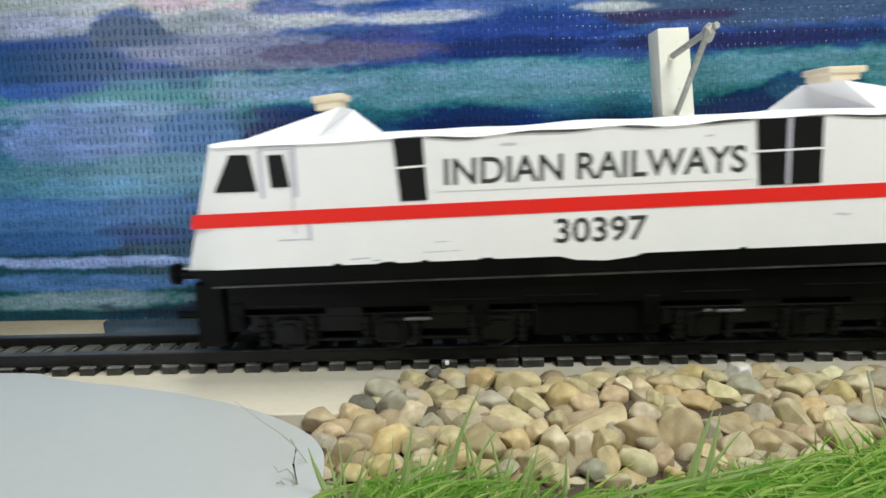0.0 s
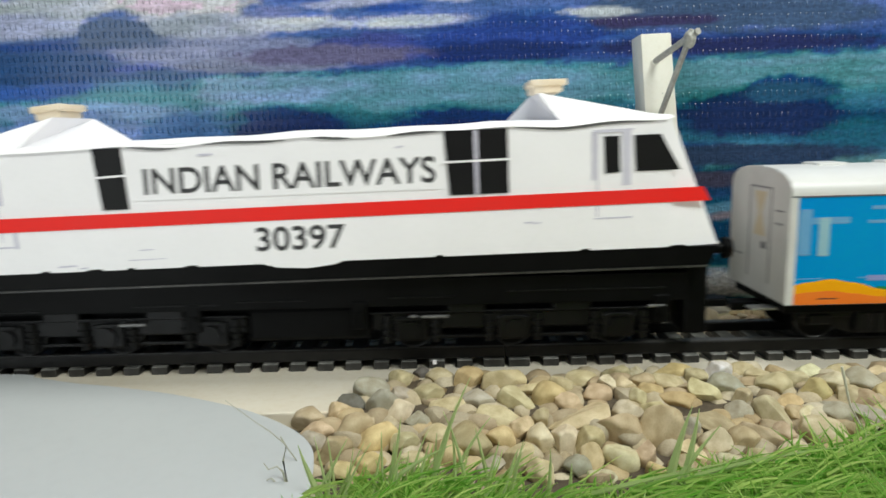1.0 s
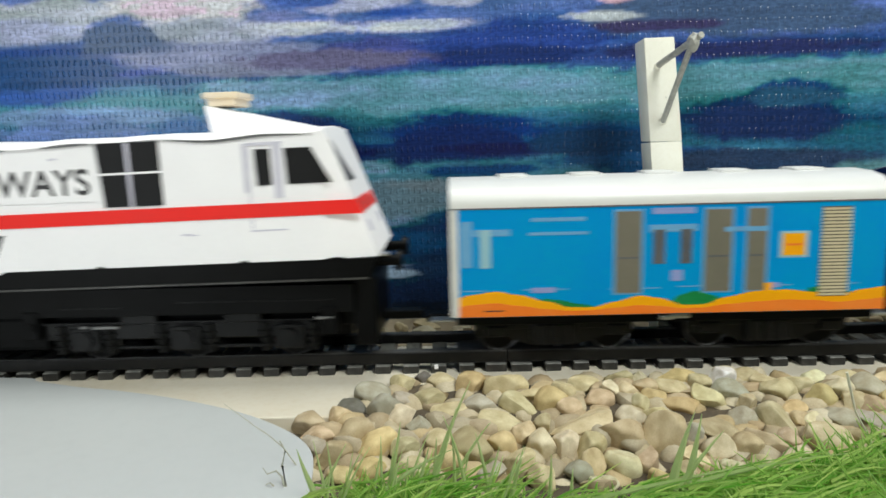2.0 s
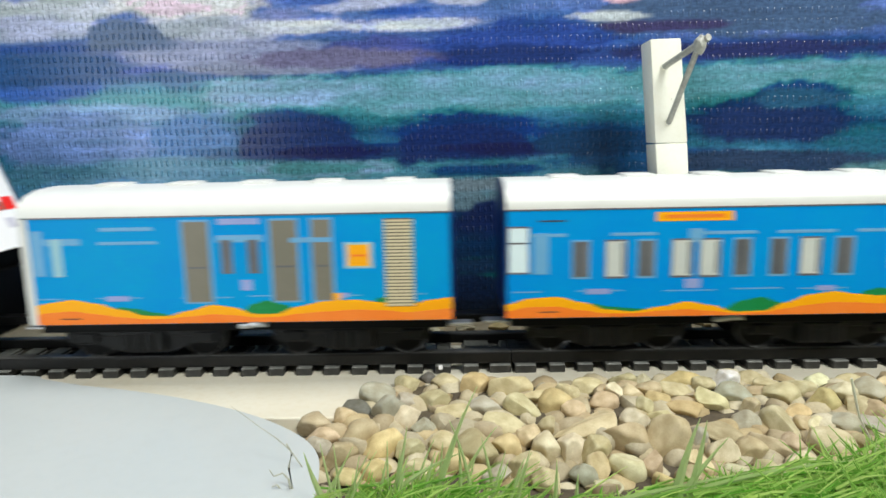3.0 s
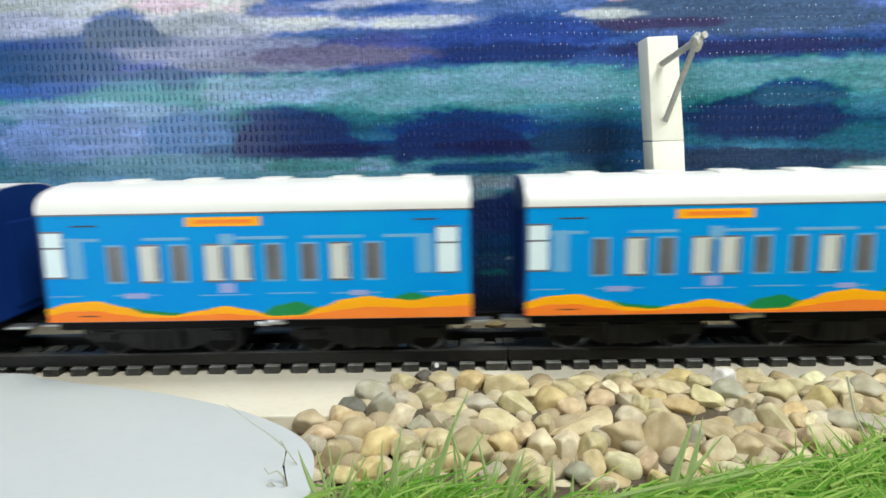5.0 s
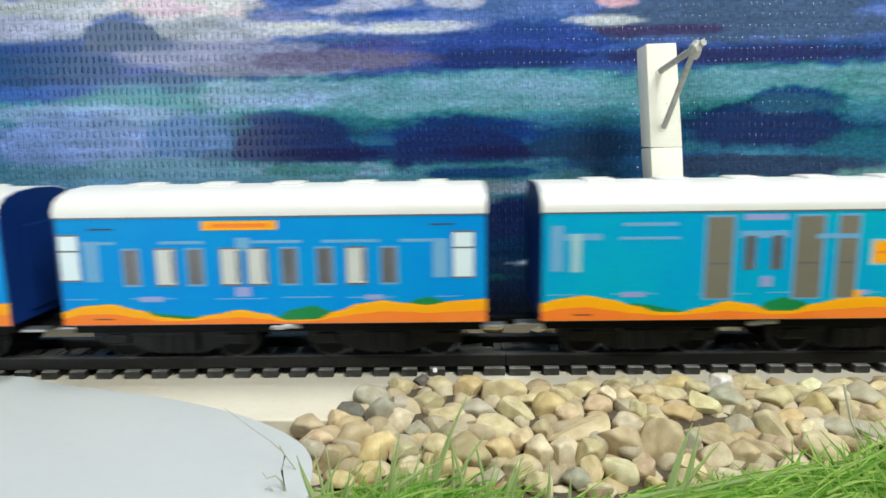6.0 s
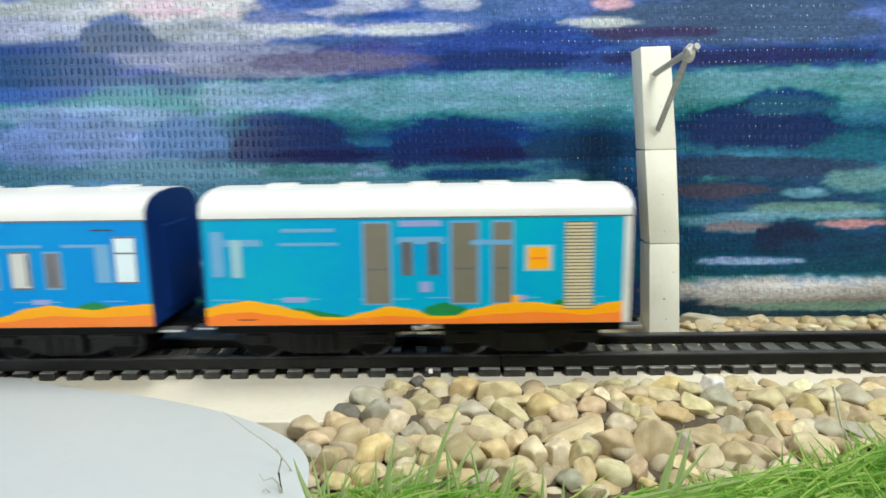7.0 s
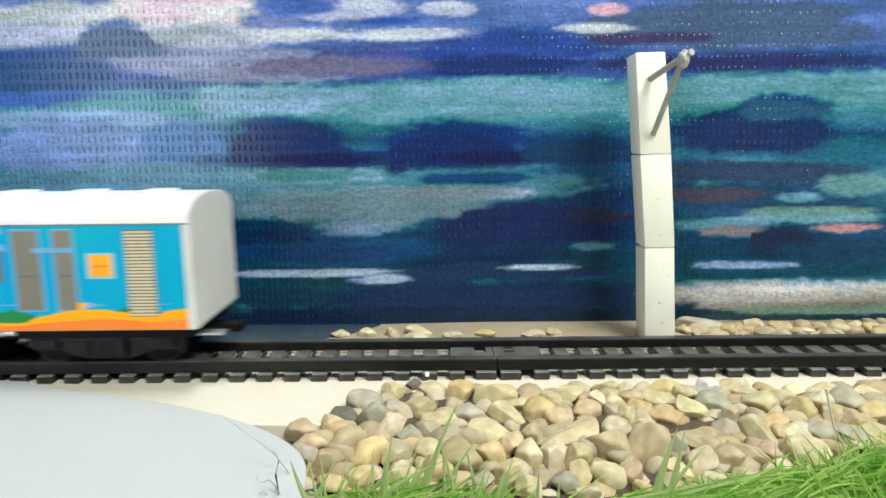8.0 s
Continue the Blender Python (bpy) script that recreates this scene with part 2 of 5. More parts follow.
    ink.inputs["To Min"].default_value, ink.inputs["To Max"].default_value = 0.74, 1.26
    l.new(grain.outputs["Fac"], ink.inputs["Value"])
    shade = n.new("ShaderNodeVectorMath")
    shade.operation = "SCALE"
    l.new(mix.outputs["Result"], shade.inputs[0])
    l.new(ink.outputs["Result"], shade.inputs["Scale"])
    l.new(shade.outputs[0], b.inputs["Base Color"])
    return m


PEBBLE, FILL = pebble_material("river_pebble", False), pebble_material("mixed_small_pebbles", True)
GRASS = grass_material("green_grass", (0.14, 0.42, 0.035), (0.62, 0.78, 0.24))
BLADE = grass_material("pale_green_blade", (0.42, 0.58, 0.20), (0.60, 0.68, 0.36))
STRAW = worn("pale_straw", (0.66, 0.63, 0.50), (0.55, 0.52, 0.40), 0.7, big=300)
DRY = worn("dry_stalk", (0.42, 0.41, 0.33), (0.30, 0.29, 0.23), 0.7, big=300)
BANNER = banner_material()
# bed colour darkened to carry the shade between the pebbles
GRAVELBED = worn("gravel_bed_crevice_shade", (0.10, 0.075, 0.046), (0.045, 0.034, 0.022), 0.85, big=140, fine=900, amount=0.8, bump=0.6)


# ---- building helpers; lengths in centimetres
def box(bm, x0, x1, y0, y1, z0, z1, bevel=0.0, seg=2):
    made = bmesh.ops.create_cube(bm, size=1.0)["verts"]
    for v in made:
        v.co = Vector(((x0 + x1) / 2 + v.co.x * (x1 - x0), (y0 + y1) / 2 + v.co.y * (y1 - y0), (z0 + z1) / 2 + v.co.z * (z1 - z0)))
    if bevel:
        edges = {e for v in made for e in v.link_edges}
        bmesh.ops.bevel(bm, geom=list(edges), offset=bevel, segments=seg, profile=0.5, affect="EDGES")
    return bm


def prism(bm, outline, y0, y1):
    """An outline of (x, z) carried from y0 to y1."""
    a = [bm.verts.new((x, y0, z)) for x, z in outline]
    b = [bm.verts.new((x, y1, z)) for x, z in outline]
    bm.faces.new(a)
    bm.faces.new(b[::-1])
    for k in range(len(a)):
        j = (k + 1) % len(a)
        bm.faces.new((a[k], b[k], b[j], a[j]))
    return bm


def cylinder(bm, a, b, r, r2=None, sides=14):
    a, b = Vector(a), Vector(b)
    made = bmesh.ops.create_cone(bm, cap_ends=True, segments=sides, radius1=r, radius2=r if r2 is None else r2, depth=(b - a).length)["verts"]
    m = Matrix.Translation((a + b) / 2) @ (b - a).to_track_quat("Z", "Y").to_matrix().to_4x4()
    for v in made:
        v.co = m @ v.co
    return bm


def mesh_of(name, bm, material, smooth=False, angle=40):
    bmesh.ops.recalc_face_normals(bm, faces=bm.faces[:])
    bmesh.ops.scale(bm, vec=(CM, CM, CM), verts=bm.verts[:])
    me = bpy.data.meshes.new(name)
    bm.to_mesh(me)
    bm.free()
    me.materials.append(material)
    if smooth:
        me.shade_smooth()
        me.set_sharp_from_angle(angle=radians(angle))
    return me


def part(name, bm, material, parent=None, label="", smooth=False, at=(0, 0, 0)):
    ob = new(name, mesh_of(name, bm, material, smooth))
    ob.location = Vector(at) * CM
    ob.parent = parent
    return tagged(ob, label)


def slab(name, material, parent, *args, label="", bevel=0.0, smooth=False):
    return part(name, box(bmesh.new(), *args, bevel=bevel), material, parent, label, smooth)


def empty(name, label, category, group=""):
    return tagged(new(name), label, category, group)


# ---- the room that closes the place
def room():
    for name, args, mat in (("floor", (-170, 170, -190, 130, -80, -76), FLOOR), ("ceiling", (-170, 170, -190, 130, 170, 174), WALL),
                            ("wall_north", (-170, 170, 126, 130, -76, 170), WALL), ("wall_south", (-170, 170, -190, -186, -76, 170), WALL),
                            ("wall_west", (-174, -170, -190, 130, -76, 170), WALL), ("wall_east", (170, 174, -190, 130, -76, 170), WALL)):
        tagged(slab(name, mat, None, *args), kind="structure", label="plain painted room surface closing the space")


room()


# ---- layout ground
def layout_ground():
    tagged(slab("ground", TABLE, None, -136, 138, -34, 30, -2.4, -0.62, bevel=0.1), "pale cream tabletop board carrying the whole layout", kind="structure")
    tagged(slab("backing_strip", STRIP, None, -130, 132, 3.46, 14.0, -0.62, 0.0), "tan glossy board strip behind the track", kind="structure")
    bm = box(bmesh.new(), -130, 132, -3.45, 3.45, -0.62, 0.0, bevel=0.05)
    tagged(part("track_bed", bm, BOARD), "glossy cream-white board strip under the railway track", kind="structure")


layout_ground()


def dark_flap():
    """A thin dark glossy sheet, lying forward on the board strip."""
    bm = bmesh.new()
    rows = []
    for x in np.arange(-15.6, -1.99, 0.4):
        narrow = float(np.interp(x, (-15.6, -14.0, -6.0, -3.4, -2.0), (0.15, 1.0, 1.0, 0.55, 0.08)))
        line = []
        for u in np.linspace(0, 1, 7):
            y = 7.55 - u * 3.2 * narrow
            line.append((x, y, 0.03 + 0.10 * math.sin(math.pi * u) * narrow + 0.03 * math.sin(x * 1.1 + 3 * u)  * u))
        rows.append([bm.verts.new((a, b, max(c, 0.02))) for a, b, c in line] + [bm.verts.new((a, b, max(c, 0.02) - 0.015)) for a, b, c in line[::-1]])
    for r, q in zip(rows, rows[1:]):
        for k in range(len(r)):
            j = (k + 1) % len(r)
            bm.faces.new((r[k], r[j], q[j], q[k]))
    bm.faces.new(rows[0])
    bm.faces.new(rows[-1][::-1])
    tagged(part("glossy_flap", bm, FLAP, smooth=True), "thin dark glossy sheet lying on the board", kind="structure")


dark_flap()


def card_sheet():
    """A pale grey card, lying on the board and drooping towards the front."""
    edge = [(-40.0, 0.2), (-24.0, 0.15), (-14.95, -0.12), (-13.42, -0.60), (-11.70, -1.22), (-10.15, -1.62), (-7.95, -2.30), (-5.75, -3.25), (-4.15, -4.28), (-3.10, -5.35), (-2.62, -6.7), (-2.5, -9.5), (-3.0, -13.0)]
    fine = []
    for k in range(len(edge) - 1):
        p0, p1, p2, p3 = edge[max(k - 1, 0)], edge[k], edge[k + 1], edge[min(k + 2, len(edge) - 1)]
        for s in range(6):
            u = s / 6
            fine.append(tuple(0.5 * (2 * b + (c - a) * u + (2 * a - 5 * b + 4 * c - d) * u * u + (3 * b - a - 3 * c + d) * u ** 3) for a, b, c, d in zip(p0, p1, p2, p3)))
    fine.append(edge[-1])

    def height(x, y):
        return 0.30 - 0.06 * max(0.0, -y - 1.5) + 0.02 * math.sin(0.35 * x + 0.5 * y)

    bm = bmesh.new()
    rows, count = [], len(fine)
    for k, (x, y) in enumerate(fine):
        tx, ty = -46 + 30 * k / (count - 1), -20.0
        top = []
        for s in range(11):
            u = (s / 10) ** 1.4
            px, py = x + (tx - x) * u, y + (ty - y) * u
            lip = 0.05 if s == 0 else 0.0
            top.append(bm.verts.new((px, py, height(px, py) - lip)))
        under = bm.verts.new((x, y, height(x, y) - 0.09))
        back = bm.verts.new((x + (tx - x) * 0.5, y + (ty - y) * 0.5, -0.60))
        rows.append([back, under] + top)
    for r, q in zip(rows, rows[1:]):
        for a, b, c, d in zip(r, r[1:], q[1:], q):
            bm.faces.new((a, b, c, d))
    tagged(part("card_sheet", bm, SHEET, smooth=True), "smooth pale grey card sheet lying beside the track", "card")


card_sheet()


# ---- banner
class Print:
    """The printed sea-and-cloud picture: soft patches laid over one another."""

    def __init__(self, x, z):
        self.x, self.z = x, z
        rng = np.random.default_rng(5)

        def soft_noise(sx, sz):
            u, v = (x - x.min()) / sx, (z - z.min()) / sz
            grid = rng.random((int(v.max()) + 3, int(u.max()) + 3))
            i, j = u.astype(int), v.astype(int)
            a, b = u - i, v - j
            a, b = a * a * (3 - 2 * a), b * b * (3 - 2 * b)
            return (grid[j, i] * (1 - a) + grid[j, i + 1] * a) * (1 - b) + (grid[j + 1, i] * (1 - a) + grid[j + 1, i + 1] * a) * b - 0.5

        self.noise = 0.9 * soft_noise(2.4, 0.8) + 0.75 * soft_noise(0.9, 0.3) + 0.55 * soft_noise(0.4, 0.16) + 0.4 * soft_noise(0.22, 0.1)
        self.streak = 0.7 * soft_noise(5.0, 0.22) + 0.7 * soft_noise(1.6, 0.5) + 0.5 * soft_noise(0.6, 0.12) + 0.3 * soft_noise(0.25, 0.1)
        self.haze = 0.8 * soft_noise(4.2, 0.7) + 0.8 * soft_noise(1.3, 0.26) + 0.4 * soft_noise(0.5, 0.14)
        stops = np.array([0, 1.6, 3.0, 4.0, 5.5, 6.6, 7.6, 8.6, 10.2, 11.0, 11.6, 12.6, 14.0, 26.0])
        tones = {0: (0.012, 0.02, 0.016, 0.014, 0.03, 0.10, 0.04, 0.02, 0.09, 0.06, 0.035, 0.08, 0.11, 0.16),
                 1: (0.022, 0.03, 0.025, 0.025, 0.05, 0.20, 0.14, 0.04, 0.28, 0.10, 0.05, 0.12, 0.18, 0.22),
                 2: (0.075, 0.09, 0.105, 0.13, 0.15, 0.28, 0.25, 0.17, 0.33, 0.26, 0.23, 0.34, 0.44, 0.46)}
        self.colour = np.stack([np.interp(z + 0.25 * self.noise, stops, np.array(tones[k])) for k in range(3)], -1)

    def patch(self, cx, cz, rx, rz, *rgb):
        d = np.sqrt(((self.x - cx) / rx) ** 2 + ((self.z - cz) / rz) ** 2) + (0.34 + 0.38 * math.exp(-rz / 0.3)) * self.noise + 0.14 * self.haze
        k = np.clip((1.21 - d) / (0.38 + 0.36 * math.exp(-rz / 0.3)), 0, 1)
        k = (k * k * (3 - 2 * k))[..., None]
        self.colour = self.colour * (1 - k) + np.array(rgb) * k


    def hill(self, cx, cz, rx, high, *rgb):
        """A soft dome with a level foot."""
        u = np.clip(np.abs(self.x - cx + 0.5 * self.haze) / rx, 0, 1.6)
        top = cz + high * np.sqrt(np.clip(1 - u * u, 0, 1)) + 0.35 * self.noise
        k = np.clip((top - self.z) / 0.28, 0, 1) * np.clip((self.z - cz + 0.45 * self.noise) / 0.5 + 0.5, 0, 1) * np.clip((1.08 - u) / 0.26, 0, 1)
        k = (k * k * (3 - 2 * k))[..., None]
        self.colour = self.colour * (1 - k) + np.array(rgb) * k


def banner():
    xs, zs = np.arange(-40, 46.01, 0.11), np.arange(0, 25.01, 0.09)
    gx, gz = np.meshgrid(xs, zs)
    print_ = Print(gx.ravel(), gz.ravel())
    blob = print_.patch
    blob(13.84, 13.37, 6.63, 1.40, 0.091, 0.141, 0.402)
    blob(6.44, 12.73, 3.31, 0.76, 0.053, 0.127, 0.376)
    blob(-16.09, 13.81, 4.33, 0.82, 0.480, 0.490, 0.560)
    blob(-17.64, 13.30, 3.06, 0.61, 0.390, 0.450, 0.580)
    blob(-10.36, 14.18, 3.31, 1.22, 0.760, 0.680, 0.690)
    blob(-9.70, 12.98, 3.82, 0.66, 0.456, 0.485, 0.610)
    blob(-5.47, 13.12, 2.80, 0.33, 0.610, 0.644, 0.753)
    blob(-0.25, 13.12, 3.01, 0.31, 0.610, 0.701, 0.855)
    blob(-3.44, 14.26, 2.29, 0.56, 0.515, 0.578, 0.753)
    blob(1.49, 14.19, 1.15, 0.31, 0.578, 0.680, 0.831)
    blob(7.79, 13.31, 1.48, 0.23, 0.546, 0.644, 0.871)
    blob(8.34, 14.11, 0.76, 0.23, 0.610, 0.376, 0.610)
    blob(-13.41, 13.26, 1.33, 0.61, 0.080, 0.127, 0.352)
    blob(-6.43, 13.66, 1.53, 0.26, 0.188, 0.223, 0.456)
    blob(-5.16, 14.40, 1.78, 0.46, 0.070, 0.127, 0.402)
    blob(-1.23, 13.65, 1.53, 0.20, 0.032, 0.080, 0.352)
    blob(12.62, 13.21, 2.80, 0.31, 0.091, 0.070, 0.305)
    blob(-16.55, 11.90, 3.57, 0.82, 0.021, 0.061, 0.283)
    blob(-17.69, 10.74, 3.06, 0.66, 0.032, 0.091, 0.328)
    blob(-13.29, 11.86, 2.55, 0.61, 0.070, 0.091, 0.328)
    blob(-8.52, 12.05, 5.10, 0.66, 0.262, 0.254, 0.434)
    blob(-6.05, 11.42, 4.33, 0.33, 0.270, 0.195, 0.361)
    blob(-2.02, 11.93, 2.80, 0.71, 0.091, 0.076, 0.296)
    blob(3.96, 12.35, 4.33, 0.87, 0.032, 0.053, 0.270)
    blob(2.97, 11.64, 3.57, 0.41, 0.017, 0.013, 0.162)
    blob(14.44, 11.76, 8.16, 0.51, 0.038, 0.048, 0.223)
    blob(12.70, 11.63, 2.04, 0.31, 0.045, 0.032, 0.188)
    blob(1.96, 10.28, 10.96, 0.92, 0.098, 0.328, 0.352)
    blob(16.02, 10.57, 8.16, 0.82, 0.091, 0.283, 0.305)
    blob(-6.61, 10.37, 3.82, 0.61, 0.181, 0.413, 0.445)
    blob(-15.03, 9.54, 5.10, 0.51, 0.205, 0.392, 0.565)
    # light blue print with part of the vinyl's sheen painted in
    blob(-15.15, 8.37, 4.08, 1.22, 0.156, 0.283, 0.527)
    blob(-10.56, 8.24, 2.04, 1.22, 0.076, 0.181, 0.402)
    blob(-12.22, 6.73, 6.12, 0.87, 0.141, 0.296, 0.413)
    blob(7.81, 8.05, 3.31, 0.51, 0.012, 0.026, 0.156)
    blob(-5.88, 8.72, 2.50, 0.87, 0.007, 0.021, 0.162)
    blob(1.57, 8.34, 3.31, 0.97, 0.006, 0.016, 0.150)
    blob(-2.40, 7.83, 6.88, 0.31, 0.006, 0.014, 0.133)
    blob(15.13, 8.90, 3.44, 1.07, 0.012, 0.016, 0.127)
    blob(16.57, 9.88, 1.78, 0.51, 0.017, 0.032, 0.175)
    blob(9.88, 7.14, 3.82, 0.51, 0.021, 0.045, 0.188)
    blob(-4.73, 7.04, 4.33, 0.46, 0.084, 0.314, 0.305)
    blob(-2.46, 5.67, 6.88, 0.76, 0.195, 0.305, 0.376)
    blob(3.74, 6.05, 1.78, 0.28, 0.314, 0.392, 0.503)
    blob(-2.75, 4.63, 2.29, 0.46, 0.195, 0.242, 0.361)
    blob(18.78, 7.68, 2.80, 0.64, 0.032, 0.102, 0.223)
    blob(10.44, 6.11, 3.06, 0.76, 0.026, 0.038, 0.171)
    blob(2.20, 6.76, 2.80, 0.28, 0.010, 0.032, 0.175)
    blob(-7.19, 4.47, 2.29, 0.51, 0.008, 0.017, 0.117)
    blob(4.01, 4.75, 3.82, 1.07, 0.008, 0.014, 0.107)
    blob(1.93, 3.58, 4.59, 0.97, 0.007, 0.011, 0.084)
    blob(8.41, 5.09, 3.57, 1.27, 0.016, 0.014, 0.107)
    blob(-4.88, 3.52, 5.10, 0.66, 0.008, 0.034, 0.162)
    blob(15.86, 5.80, 4.84, 0.92, 0.042, 0.032, 0.144)
    blob(13.88, 4.57, 2.55, 0.31, 0.127, 0.216, 0.305)
    blob(18.00, 4.87, 3.19, 0.28, 0.144, 0.314, 0.361)
    blob(19.67, 6.27, 1.53, 0.51, 0.144, 0.314, 0.376)
    blob(19.59, 4.33, 1.40, 0.20, 0.680, 0.305, 0.413)
    blob(14.68, 4.19, 1.53, 0.31, 0.231, 0.181, 0.287)
    blob(17.07, 3.43, 4.33, 0.61, 0.013, 0.019, 0.093)
    blob(17.15, 5.78, 1.02, 0.20, 0.156, 0.352, 0.456)
    blob(-5.45, 2.48, 4.08, 0.18, 0.515, 0.644, 0.973)
    blob(-2.04, 2.12, 1.12, 0.23, 0.445, 0.591, 0.939)
    blob(-2.82, 2.29, 1.02, 0.08, 0.045, 0.102, 0.352)
    blob(5.60, 2.59, 1.48, 0.13, 0.546, 0.644, 0.939)
    blob(7.18, 2.19, 1.53, 0.15, 0.032, 0.080, 0.305)
    blob(14.78, 2.63, 2.17, 0.20, 0.328, 0.468, 0.776)
    blob(7.93, 3.63, 1.07, 0.20, 0.114, 0.181, 0.270)
    blob(2.44, 2.24, 2.04, 0.51, 0.017, 0.048, 0.107)
    blob(-16.54, 4.96, 5.86, 1.58, 0.058, 0.162, 0.392)
    blob(-15.38, 6.12, 5.10, 0.46, 0.102, 0.283, 0.429)
    blob(-13.23, 4.00, 2.04, 0.51, 0.019, 0.045, 0.223)
    blob(-17.99, 3.65, 3.82, 0.51, 0.032, 0.102, 0.305)
    blob(-17.15, 1.76, 5.86, 0.46, 0.076, 0.171, 0.392)
    blob(-15.72, 2.75, 6.63, 0.26, 0.305, 0.468, 0.776)
    blob(-16.70, 0.94, 5.10, 0.46, 0.242, 0.283, 0.342)
    blob(-7.39, 0.85, 2.29, 0.36, 0.021, 0.107, 0.195)
    blob(2.71, 0.75, 6.63, 0.61, 0.012, 0.016, 0.072)
    # pale hem tones that include the highlight along its roll
    blob(17.77, 1.22, 6.38, 0.71, 0.305, 0.314, 0.392)
    blob(19.67, 0.58, 4.59, 0.28, 0.376, 0.753, 0.631)
    blob(11.45, 0.80, 3.06, 0.61, 0.010, 0.016, 0.068)
    colour = 1.08 * print_.colour * (1 + 0.26 * print_.streak[:, None])
    colour = np.clip(colour * (1 + print_.haze[:, None] * np.array([0.2, 0.3, 0.25])), 0.003, 0.80)
    level = colour.max(1)
    colour = colour * np.stack([np.interp(level, (0.12, 0.27, 0.55), k) for k in ((0.20, 0.60, 0.76), (1.55, 0.88, 0.75), (1.06, 1.02, 0.82))], -1)
    # sea greens lean to a greyish teal, purples to slate, cloud whites to a warm tint
    r, g, b = colour.T
    tone = (0.3 * r + 0.6 * g + 0.1 * b)[:, None]
    green = (np.clip((g - 1.5 * r) / 0.08, 0, 1) * np.clip((g - 0.70 * b) / 0.08, 0, 1))[:, None] * 0.92
    colour = colour * (1 - green) + green * tone * np.array([0.68, 1.10, 1.76])
    mauve = (np.clip((r - 0.8 * g) / 0.06, 0, 1) * (r < b))[:, None]
    colour = colour * (1 - mauve) + mauve * np.stack([r * 0.85, g * 0.7 + r * 0.25, b * 0.85], -1)
    level = colour.max(1)
    print_.colour = colour * np.stack([np.interp(level, (0.15, 0.30, 0.5), k) for k in ((0.7, 0.85, 0.97), (1.02, 1.0, 0.92), (0.84, 0.95, 1.12))], -1)
    # the clearer shapes: hills on the horizon, their reflections, foam lines and glints
    dome = print_.hill
    blob(-3.5, 11.75, 4.2, 0.42, 0.110, 0.105, 0.225)
    blob(4.2, 11.8, 3.6, 0.42, 0.010, 0.026, 0.149)
    blob(-17, 11.6, 3.6, 0.75, 0.010, 0.056, 0.199)
    dome(-13.2, 12.2, 2.1, 1.5, 0.050, 0.092, 0.213)
    blob(-1, 7.62, 8.6, 0.3, 0.005, 0.025, 0.114)
    dome(-5.9, 7.45, 3, 1.9, 0.004, 0.019, 0.116)
    dome(1.5, 7.25, 3.3, 1.85, 0.003, 0.014, 0.106)
    blob(-4.6, 7.72, 2.6, 0.26, 0.003, 0.005, 0.068)
    blob(3, 7.75, 2.3, 0.3, 0.004, 0.005, 0.065)
    blob(7.6, 7.9, 3, 0.5, 0.004, 0.031, 0.102)
    blob(-2.4, 5.6, 5.4, 0.72, 0.110, 0.190, 0.270)
    blob(1.4, 6.15, 3, 0.3, 0.140, 0.200, 0.270)
    blob(-5, 7, 2.6, 0.24, 0.045, 0.180, 0.225)
    dome(5, 3.9, 4.5, 1.9, 0.004, 0.012, 0.084)
    dome(-6.8, 3.8, 2.4, 0.95, 0.004, 0.018, 0.095)
    blob(-4.5, 3.35, 3.8, 0.42, 0.004, 0.034, 0.133)
    blob(8.5, 5, 1.4, 0.35, 0.016, 0.016, 0.062)
    blob(14.8, 6.9, 4.6, 0.5, 0.020, 0.044, 0.115)
    blob(15, 8.55, 3.1, 0.85, 0.008, 0.022, 0.106)
    blob(16.3, 9.65, 1.9, 0.42, 0.016, 0.078, 0.177)
    blob(13.2, 5.95, 2.6, 0.36, 0.050, 0.047, 0.092)
    blob(19.6, 6.3, 1.5, 0.42, 0.100, 0.238, 0.291)
    blob(17.6, 5.12, 3.3, 0.2, 0.110, 0.238, 0.246)
    dome(16.7, 3.4, 1.7, 1.2, 0.006, 0.014, 0.057)
    blob(14.3, 4.25, 1.5, 0.24, 0.170, 0.140, 0.180)
    blob(19.7, 4.36, 1.5, 0.19, 0.420, 0.220, 0.270)
    blob(2.5, 1.15, 9, 0.85, 0.005, 0.019, 0.080)
    blob(-5.2, 2.48, 3.9, 0.15, 0.340, 0.464, 0.672)
    blob(-1.7, 2.12, 0.9, 0.2, 0.300, 0.421, 0.627)
    blob(5.5, 2.62, 1.5, 0.12, 0.340, 0.464, 0.672)
    blob(14.8, 2.62, 2.1, 0.15, 0.200, 0.324, 0.560)
    blob(3.4, 2.35, 4.6, 0.4, 0.006, 0.026, 0.085)
    blob(-1.7, 2.12, 0.9, 0.2, 0.300, 0.421, 0.627)
    blob(5.5, 2.62, 1.5, 0.12, 0.340, 0.464, 0.672)
    blob(-1, 0.35, 13, 0.5, 0.004, 0.014, 0.050)
    blob(-6.5, 1.3, 3, 0.5, 0.006, 0.034, 0.085)
    blob(13.8, 13.3, 6.2, 0.95, 0.048, 0.088, 0.200)
    blob(10.2, 12.85, 2.6, 0.26, 0.040, 0.034, 0.120)
    blob(8.3, 14.1, 0.8, 0.24, 0.520, 0.330, 0.470)
    blob(7.8, 13.3, 1.5, 0.19, 0.400, 0.450, 0.540)
    blob(13.6, 11.75, 6.0, 0.35, 0.018, 0.024, 0.120)
    # grey vinyl of the rolled hem, its highlight painted into the tone
    blob(18.0, 1.15, 6.6, 0.62, 0.330, 0.320, 0.335)
